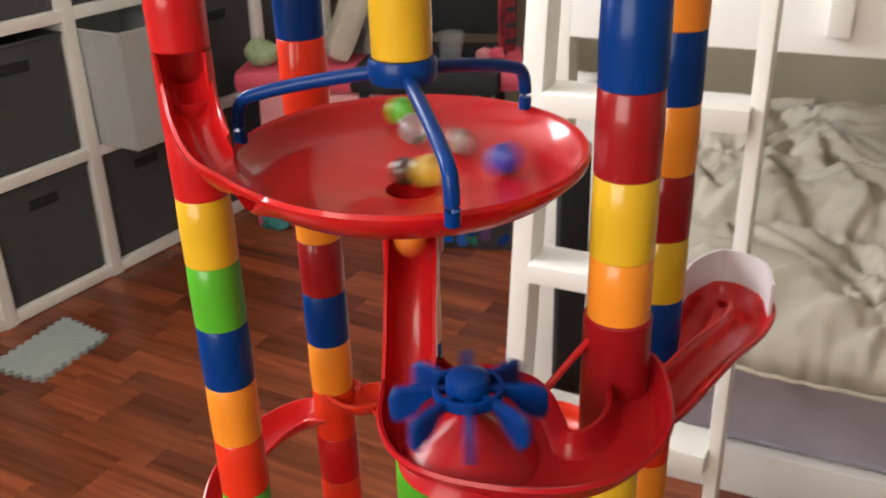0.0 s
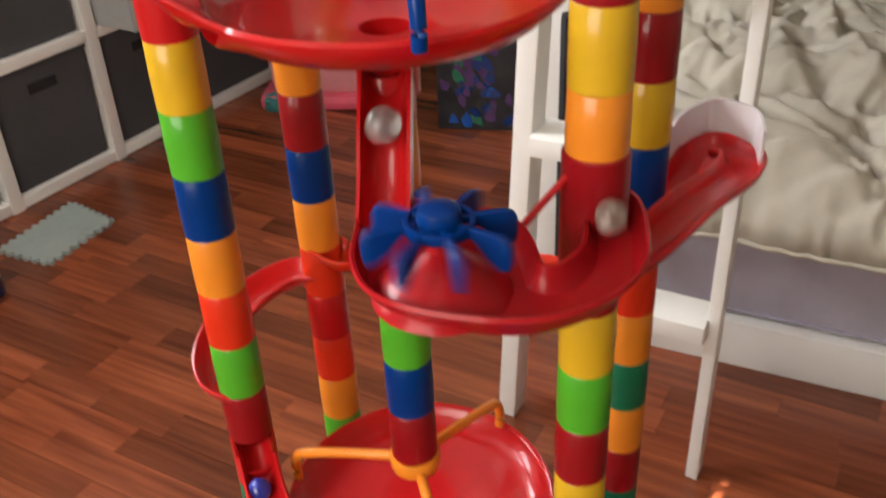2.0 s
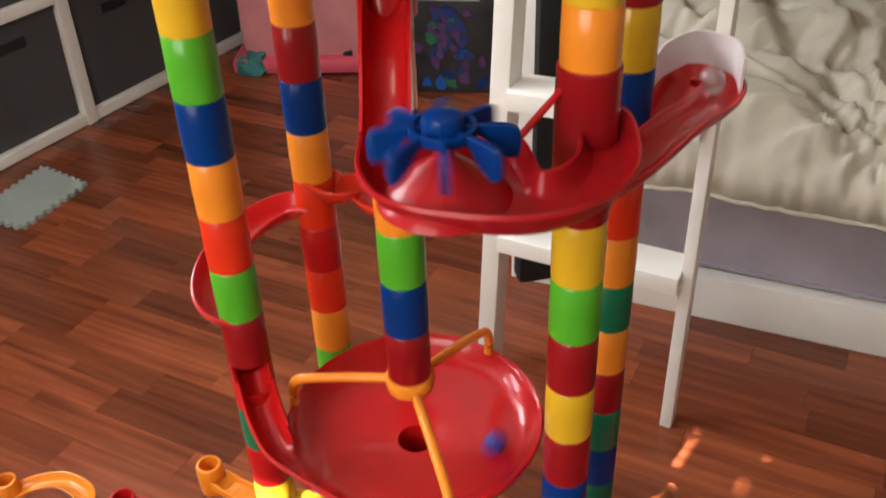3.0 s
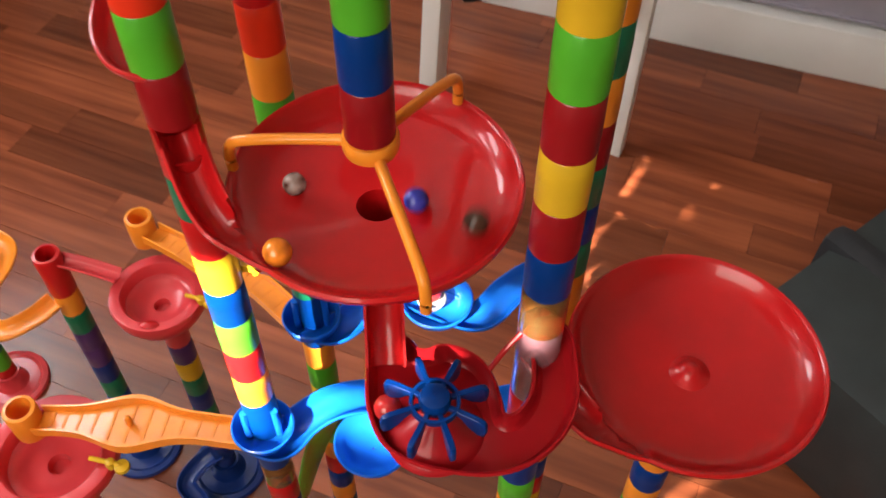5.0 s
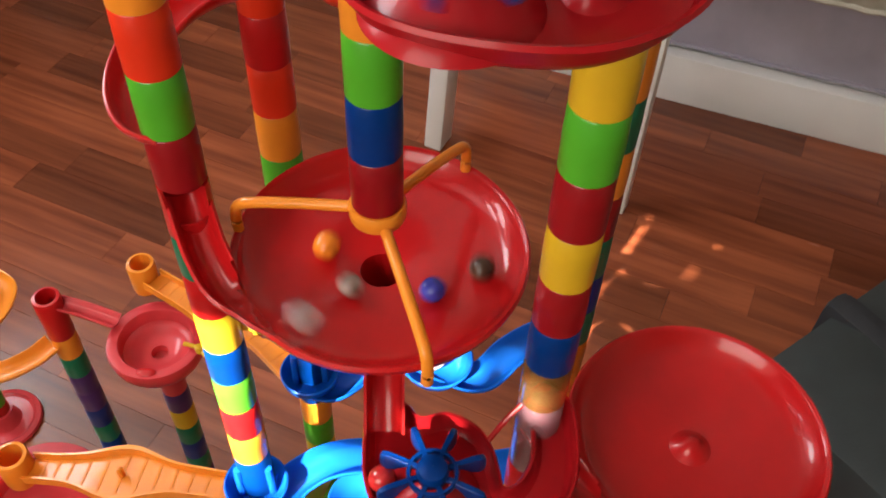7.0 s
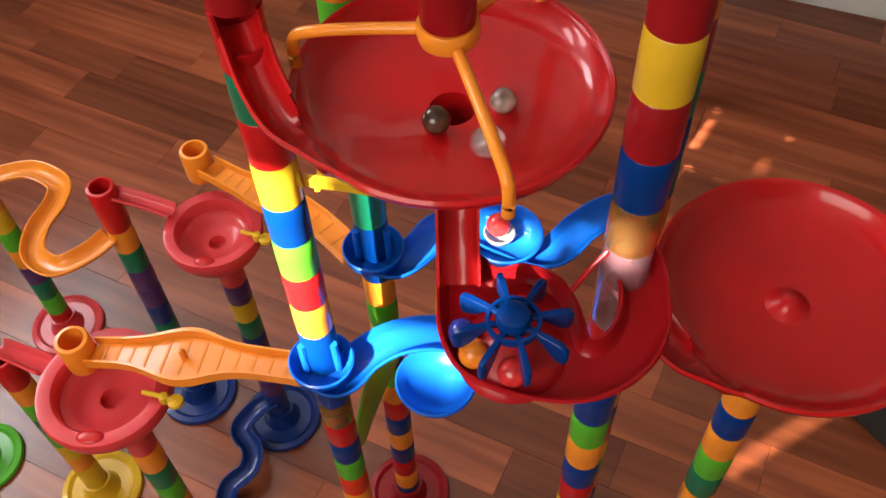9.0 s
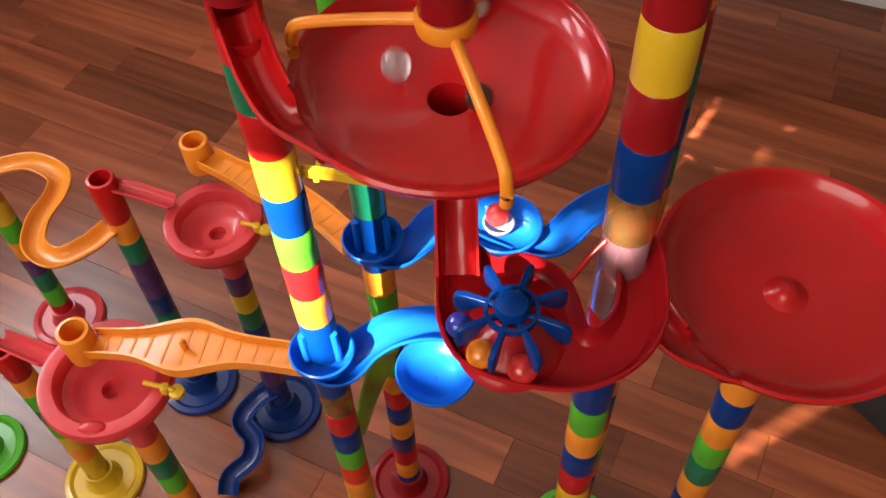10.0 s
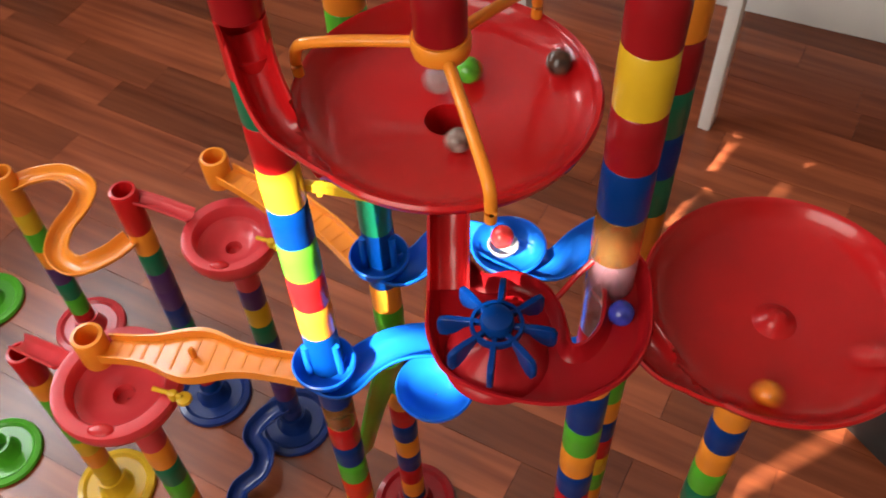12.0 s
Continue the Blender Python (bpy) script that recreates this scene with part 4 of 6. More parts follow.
def duvet():
    """A rumpled quilt: a folded sheet with thickness that hangs a little over the side."""
    d = thing("duvet", "rumpled cream cotton duvet on the lower bunk", "duvet", at=bed_at(0, 0, 0))
    bm = bmesh.new()
    nx, ny = 260, 130
    grid = []
    for i in range(nx + 1):
        col = []
        for j in range(ny + 1):
            x = -0.22 + 1.86 * i / nx
            y = -0.035 + 0.90 * j / ny
            p = Vector((x * 3.0, y * 3.0, 0.3))
            warp = noise.noise(p * 0.9) * 0.10
            sx, sy = (x + 0.35 * y + warp + 0.05) / 0.34, (y - 0.10 * x + 0.7 * warp + 0.03) / 0.27
            seam = min(abs(sx - round(sx)) * 0.34, abs(sy - round(sy)) * 0.27)
            puff = 1 - math.exp(-(seam / 0.050) ** 2)
            pinch = math.exp(-(seam / 0.085))
            q = Vector((x * 11 + noise.noise(p * 1.7) * 1.6, y * 13 + noise.noise(p * 1.5 + Vector((5, 0, 0))) * 1.6, 1.7))
            ridge = (1 - abs(noise.noise(q)) * 2.4)
            fine_ridge = (1 - abs(noise.noise(q * 2.3 + Vector((3, 1, 0)))) * 2.2)
            fold = noise.noise(p) * 0.05
            relief = 0.040 * puff + (0.010 + 0.014 * pinch) * ridge + (0.005 + 0.006 * pinch) * fine_ridge
            c1, c2 = noise.noise(q * 0.75 + Vector((7, 2, 0))), noise.noise(q * 1.5 + Vector((1, 9, 0)))
            relief -= (0.016 * math.exp(-abs(c1) / 0.09) + 0.010 * math.exp(-abs(c2) / 0.10)) * (0.6 + 0.7 * pinch)
            edge = min(1.0, (y + 0.035) / 0.095)
            edge = math.sqrt(max(0.0, 1 - (1 - edge) ** 2))
            back = min(1.0, (0.865 - y) / 0.14)
            relief *= max(0.0, back) ** 0.5
            scallop = (0.008 * math.sin(x * 17 + 3 * noise.noise(Vector((x * 4, 0, 0)))) + 0.003 * math.sin(x * 150 + 5 * noise.noise(Vector((x * 9, 3, 0))))) * (1 - edge * 0.85)
            z = 0.312 + edge * (0.095 + 0.7 * fold + relief) + 0.10 * min(1, max(0, (y - 0.10) / 0.6)) - (1 - edge) * 0.010
            col.append(bm.verts.new((x, y + scallop - 0.012 * (1 - edge), z)))
        grid.append(col)
    for i in range(nx):
        for j in range(ny):
            bm.faces.new((grid[i][j], grid[i + 1][j], grid[i + 1][j + 1], grid[i][j + 1]))
    # hem that tucks under
    under = [bm.verts.new((v.co.x, v.co.y + 0.06, 0.298)) for v in [c[0] for c in grid]]
    for i in range(nx):
        bm.faces.new((grid[i + 1][0], grid[i][0], under[i], under[i + 1]))
    hem = [v.co.copy() + Vector((0, -0.001, 0.0)) for v in [c[0] for c in grid][::3]]
    part("cover", bm, DUVET, d, angle=180)
    bm = bmesh.new()
    sweep(bm, hem, rod(0.0045, 6))
    part("hem", bm, DUVET, d)
    return d


duvet()

ladder = thing("bunk_ladder", "white wooden bunk bed ladder with flat treads", "ladder")
LF, RF = Vector((0.090, 1.285, 0)), Vector((0.388, 1.109, 0))
lean_l, lean_r = Vector((0.0430, -0.046, 1)), Vector((0.0160, 0.034, 1))
ldir = (RF - LF).normalized()
for foot, lean, wide in ((LF, lean_l, 0.032), (RF - ldir * 0.006, lean_r, 0.020)):
    bm = bmesh.new()
    turn = Matrix.Rotation(math.atan2(ldir.y, ldir.x), 4, "Z")
    box(bm, (wide, wide * 1.4, 1.35), (0, 0, 0.675), bevel=0.003)
    for v in bm.verts:
        w = turn @ v.co
        v.co = Vector((w.x + lean.x * w.z, w.y + lean.y * w.z, w.z)) + foot
    part("rail", bm, WHITE_PAINT, ladder)
for z in (0.300, 0.560, 0.820, 1.080):
    p, q = LF + lean_l * z, RF + lean_r * z
    d = q - p
    bm = bmesh.new()
    box(bm, (d.length - 0.028, 0.075, 0.032), bevel=0.004)
    part("tread", bm, WHITE_PAINT, ladder, at=Matrix.Translation((p + q) / 2) @ Matrix.Rotation(math.atan2(d.y, d.x), 4, "Z"))

# black strap and shoe behind the ladder
strap = thing("bag_strap", "black cloth bag hanging behind the ladder", "bag", at=pose(0.194, 1.431, 0))
bm = bmesh.new()
box(bm, (0.055, 0.03, 0.54), (0.010, 0, 0.42), 0.2, 0.012)
part("bag", bm, BLACK, strap)
bm = bmesh.new()
box(bm, (0.090, 0.045, 0.070), (-0.002, -0.01, 0.130), 0.2, 0.016)
part("bag_foot", bm, BLACK, strap)

# ---- far clutter ----
pink = thing("toy_table", "pink plastic toy table with clutter on it", "toy table", at=pose(-0.372, 2.794, 0, 0, 0, -4))
bm = bmesh.new()
box(bm, (0.46, 0.30, 0.05), (0, 0, 0.025), bevel=0.02)
part("foot", bm, PINK, pink)
bm = bmesh.new()
box(bm, (0.40, 0.26, 0.39), (0, 0, 0.235), bevel=0.05)
table_body = part("body", bm, PALE_PINK, pink)
bm = bmesh.new()
box(bm, (0.86, 0.34, 0.07), (0.165, 0.05, 0.455), bevel=0.03)
part("top", bm, PINK, pink)
bm = bmesh.new()
box(bm, (0.11, 0.01, 0.05), (0.02, -0.132, 0.24), bevel=0.004)
part("handle", bm, PALE_PINK, table_body)
cushion = thing("cushion", "white cushion leaning on the toy table", "cushion", at=pose(-0.352, 2.803, 0.492, 0, 24, 12))
bm = bmesh.new()
box(bm, (0.075, 0.16, 0.22), (0, 0, 0.125), bevel=0.025)
bmesh.ops.subdivide_edges(bm, edges=bm.edges[:], cuts=2, use_grid_fill=True)
for v in bm.verts:
    v.co *= 1 + 0.10 * noise.noise(v.co * 16)
part("cover", bm, DUVET, cushion)
soft = thing("soft_toy", "pale green soft toy lying on the toy table", "soft toy", at=pose(-0.561, 2.764, 0.490))
bm = bmesh.new()
bmesh.ops.create_icosphere(bm, subdivisions=4, radius=0.046)
for v in bm.verts:
    v.co = Vector((v.co.x * 1.2, v.co.y, max(0.0, v.co.z * 0.9 + 0.04))) * (1 + 0.3 * noise.noise(v.co * 18))
part("body", bm, SOFT_GREEN, soft)
wrap = thing("crumpled_wrap", "crumpled grey plastic wrap on the toy table", "wrap", at=pose(-0.214, 2.922, 0.490))
bm = bmesh.new()
bmesh.ops.create_icosphere(bm, subdivisions=4, radius=0.10)
for v in bm.verts:
    v.co = Vector((v.co.x * 1.2, v.co.y * 0.7, max(0.0, v.co.z * 1.5 + 0.08))) * (1 + 0.45 * noise.noise(v.co * 22))
part("wrap", bm, PALE_BIN, wrap, angle=20)
for x, m, lab in ((0.150, PALE_PINK, "small pink toy on the table"), (0.185, PINK, "small red toy on the table")):
    bit = thing("small_toy", lab, "toy", "toys on the table", pose(x - 0.040, 2.784, 0.488, 0, 0, 30))
    bm = bmesh.new()
    bmesh.ops.create_icosphere(bm, subdivisions=3, radius=0.022)
    for v in bm.verts:
        v.co = Vector((v.co.x * 1.3, v.co.y, max(0.0, v.co.z + 0.012))) * (1 + 0.4 * noise.noise(v.co * 60))
    part("body", bm, m, bit)
glass = thing("clear_cup", "clear plastic cup on the toy table", "cup", at=pose(0.006, 2.764, 0.491))
bm = bmesh.new()
lathe(bm, [(0.001, 0), (0.033, 0), (0.040, 0.085), (0.038, 0.085), (0.031, 0.004), (0.001, 0.004)], 28)
part("cup", bm, PLASTIC["clear"], glass)
teal = thing("crumpled_cloth", "crumpled teal cloth on the floor", "cloth", at=pose(-0.545, 2.685, 0))
bm = bmesh.new()
bmesh.ops.create_icosphere(bm, subdivisions=3, radius=0.045)
for v in bm.verts:
    v.co = Vector((v.co.x * 1.2, v.co.y, max(0.0, v.co.z + 0.02))) * (1 + 0.5 * noise.noise(v.co * 40))
part("cloth", bm, TEAL, teal)
card = thing("printed_box", "dark cardboard box printed with coloured pictures", "box", at=pose(0.070, 2.557, 0, 0, 0, -9))
bm = bmesh.new()
box(bm, (0.235, 0.16, 0.36), (0, 0, 0.18), bevel=0.003)
part("carton", bm, DARK_CARD, card)
bm = bmesh.new()
box(bm, (0.195, 0.0016, 0.075), (-0.014, -0.0802, 0.312))
part("top_band", bm, PALE_BIN, card, "pale printed band", smooth=False)
rng = random.Random(5)
for k in range(46):
    x, z = rng.gauss(0.0, 0.042), rng.uniform(0.03, 0.25)
    x = max(-0.09, min(0.09, x))
    c = rng.choice(["navy", "navy", "navy", "purple", "purple", "purple", "dark_green"] + (["blue", "bright_blue"] if z < 0.14 else []))
    bm = bmesh.new()
    n = rng.randint(5, 8)
    ring = [Vector((math.cos(2 * math.pi * i / n) * rng.uniform(0.006, 0.020), 0, math.sin(2 * math.pi * i / n) * rng.uniform(0.008, 0.030))) for i in range(n)]
    front = [bm.verts.new(v + Vector((0, -0.0006, 0))) for v in ring]
    rear = [bm.verts.new(v + Vector((0, 0.0006, 0))) for v in ring]
    bm.faces.new(front), bm.faces.new(rear[::-1])
    for i in range(n):
        bm.faces.new((front[i], rear[i], rear[(i + 1) % n], front[(i + 1) % n]))
    part("print", bm, PALE_BIN if c == "grey" else PLASTIC[c], card, at=pose(x, -0.0818 - 0.00004 * k, z, 0, rng.uniform(-50, 50), 0), smooth=False)
chair = thing("chair_back", "black fabric chair standing by the far wall", "chair", at=pose(-0.015, 2.981, 0, 0, 0, -10))
bm = bmesh.new()
box(bm, (0.44, 0.06, 0.55), (0, 0, 0.80), bevel=0.025)
part("backrest", bm, BLACK, chair)
bm = bmesh.new()
box(bm, (0.44, 0.40, 0.07), (0, -0.17, 0.46), bevel=0.02)
part("seat", bm, BLACK, chair)
for x in (-0.18, 0.18):
    for y in (-0.34, 0.0):
        bm = bmesh.new()
        box(bm, (0.03, 0.03, 0.43), (x, y, 0.215), bevel=0.003)
        part("leg", bm, BLACK, chair)
cloth_red = thing("hanging_cloth", "red checked cloth hanging over the chair", "cloth", at=pose(0.179, 2.863, 0.49, 0, 0, -10))
bm = bmesh.new()
box(bm, (0.052, 0.04, 0.55), (0, 0, 0.275), bevel=0.012)
for v in bm.verts:
    v.co.y += 0.012 * math.sin(v.co.x * 90)
part("cloth", bm, CHECKED, cloth_red)
for k in range(11):
    bm = bmesh.new()
    box(bm, (0.054, 0.042, 0.014), (0, 0, 0.035 + 0.048 * k), bevel=0.004)
    part("stripe", bm, BLACK, cloth_red, "dark woven stripe")
leg = thing("table_leg", "white turned table leg on the floor", "table leg", at=pose(-0.153, 2.341, 0))
bm = bmesh.new()
box(bm, (0.026, 0.026, 0.40), (0, 0, 0.20), bevel=0.003)
part("leg", bm, WHITE_PAINT, leg)
sack = thing("red_toy_bag", "crumpled red toy bag behind the ladder", "bag", at=pose(0.224, 1.757, 0))
bm = bmesh.new()
bmesh.ops.create_icosphere(bm, subdivisions=3, radius=0.09)
for v in bm.verts:
    v.co = Vector((v.co.x, v.co.y, max(0.0, v.co.z * 2.4 + 0.2))) * (1 + 0.25 * noise.noise(v.co * 12))
part("bag", bm, PINK, sack)

cabinet = thing("small_cabinet", "small white open cabinet behind the ladder", "cabinet", at=pose(0.269, 2.088, 0, 0, 0, -25))
for name, size, at, m in (("side", (0.018, 0.20, 0.585), (-0.045, 0, 0.2925), WHITE_PAINT), ("side", (0.018, 0.20, 0.585), (0.10, 0, 0.2925), WHITE_PAINT), ("top", (0.175, 0.21, 0.018), (0.0275, 0, 0.595), WHITE_PAINT),
                          ("drawer_front", (0.124, 0.018, 0.165), (0.0275, -0.088, 0.495), WHITE_PAINT), ("back_panel", (0.126, 0.008, 0.58), (0.0275, 0.09, 0.29), WHITE_PAINT)):
    bm = bmesh.new()
    box(bm, size, at, 0, 0.0015)
    part(name, bm, m, cabinet)
inner_bag = thing("dark_bag", "dark bag standing in the white cabinet", "bag", at=pose(0.293, 2.068, 0, 0, 0, -25))
bm = bmesh.new()
bmesh.ops.create_icosphere(bm, subdivisions=3, radius=0.085)
for v in bm.verts:
    v.co = Vector((v.co.x * 0.58, v.co.y * 0.8, max(0.0, v.co.z * 2.1 + 0.18))) * (1 + 0.15 * noise.noise(v.co * 14))
part("bag", bm, BLACK, inner_bag)
crate = thing("toy_crate", "small orange-brown toy crate on the cabinet", "toy", at=pose(0.268, 2.103, 0.604, 0, 0, -15))
bm = bmesh.new()
box(bm, (0.050, 0.045, 0.060), (0, 0, 0.030), bevel=0.006)
part("crate", bm, WOOD, crate)
pot = thing("toy_pot", "green and white toy pot on the cabinet", "toy", at=pose(0.294, 2.033, 0.604))
bm = bmesh.new()
lathe(bm, [(0.001, 0), (0.034, 0), (0.036, 0.004), (0.036, 0.016), (0.001, 0.016)], 28)
part("pot", bm, PLASTIC["green"], pot)
bm = bmesh.new()
lathe(bm, [(0.001, 0.030), (0.026, 0.029), (0.032, 0.024), (0.033, 0.016), (0.001, 0.016)], 28)
part("lid", bm, WHITE_PAINT, pot, "white lid")

# dark seat beside the run
seat = thing("floor_seat", "dark grey-green padded floor seat with a black band", "seat", at=pose(0.72, 0.60, 0, 0, 0, 32))
bm = bmesh.new()
box(bm, (0.50, 0.42, 0.22), (0, 0, 0.11), bevel=0.05)
part("cushion", bm, SOFA, seat)
bm = bmesh.new()
box(bm, (0.045, 0.435, 0.224), (-0.07, 0, 0.113), bevel=0.02)
part("band", bm, BLACK, seat, "black band")

# ---- floor strips ----
strip_meshes = {}


def strip_mesh(length, width=0.066):
    key = round(length, 2)
    if key not in strip_meshes:
        bm = bmesh.new()
        x, y = key / 2 - 0.0002, width / 2 - 0.0002
        top = [bm.verts.new((a * (x - 0.0001), b * (y - 0.0001), 0)) for a, b in ((-1, -1), (1, -1), (1, 1), (-1, 1))]
        low = [bm.verts.new((a * x, b * y, -0.0004)) for a, b in ((-1, -1), (1, -1), (1, 1), (-1, 1))]
        bot = [bm.verts.new((a * x, b * y, -0.008)) for a, b in ((-1, -1), (1, -1), (1, 1), (-1, 1))]
        bm.faces.new(top)
        for p, q in ((top, low), (low, bot)):
            for i in range(4):
                bm.faces.new((q[i], q[(i + 1) % 4], p[(i + 1) % 4], p[i]))
        strip_meshes[key] = mesh_of("floor_strip", bm, WOOD, smooth=False)
    return strip_meshes[key]


rng = random.Random(11)
near, far_strips = [], []
for row in range(int((V1 - V0) / 0.066)):
    v = V0 + 0.033 + row * 0.066
    u = U0
    while u < U1 - 0.01:
        length = rng.choice([0.18, 0.24, 0.30, 0.30, 0.36, 0.42])
        length = round(rng.uniform(0.06, 0.40), 2) if u == U0 else length
        length = min(length, U1 - u)
        c = u + length / 2
        p = room(c, v)
        (near if -1.1 < p.x < 0.95 and 0.25 < p.y < 2.0 else far_strips).append((c, v, length))
        u += length
near.sort(key=lambda s: (room(s[0], s[1]) - Vector((-0.1, 1.0, 0))).length)
far_strips += near[300:]
for c, v, length in near[:300]:
    ob = new("floor_strip", strip_mesh(length))
    ob.parent = floor
    ob.matrix_parent_inverse = floor.matrix_basis.inverted()
    ob.matrix_basis = Matrix.Translation(room(c, v)) @ Matrix.Rotation(ROOM, 4, "Z")
WOOD_FAR = WOOD.copy()
WOOD_FAR.name = "reddish brown laminate further off"
for n in WOOD_FAR.node_tree.nodes:
    if n.type == "OBJECT_INFO":
        g = WOOD_FAR.node_tree.nodes.new("ShaderNodeNewGeometry")
        for l in list(n.outputs["Random"].links):
            WOOD_FAR.node_tree.links.new(g.outputs["Random Per Island"], l.to_socket)
verts, faces = [], []
for c, v, length in far_strips:
    k = len(verts)
    a, b = length / 2 - 0.0003, 0.0327
    verts += [(c + i * a, v + j * b, z) for z in (0, -0.006) for i, j in ((-1, -1), (1, -1), (1, 1), (-1, 1))]
    faces += [(k, k + 1, k + 2, k + 3)] + [(k + 4 + i, k + 4 + (i + 1) % 4, k + (i + 1) % 4, k + i) for i in range(4)]
me = bpy.data.meshes.new("floor_strips")
me.from_pydata(verts, [], faces)
me.materials.append(WOOD_FAR)
rest = new("floor_strips", me)
rest.parent = floor
rest.matrix_parent_inverse = floor.matrix_basis.inverted()
rest.matrix_basis = Matrix.Rotation(ROOM, 4, "Z")
tagged(rest, kind="stuff")


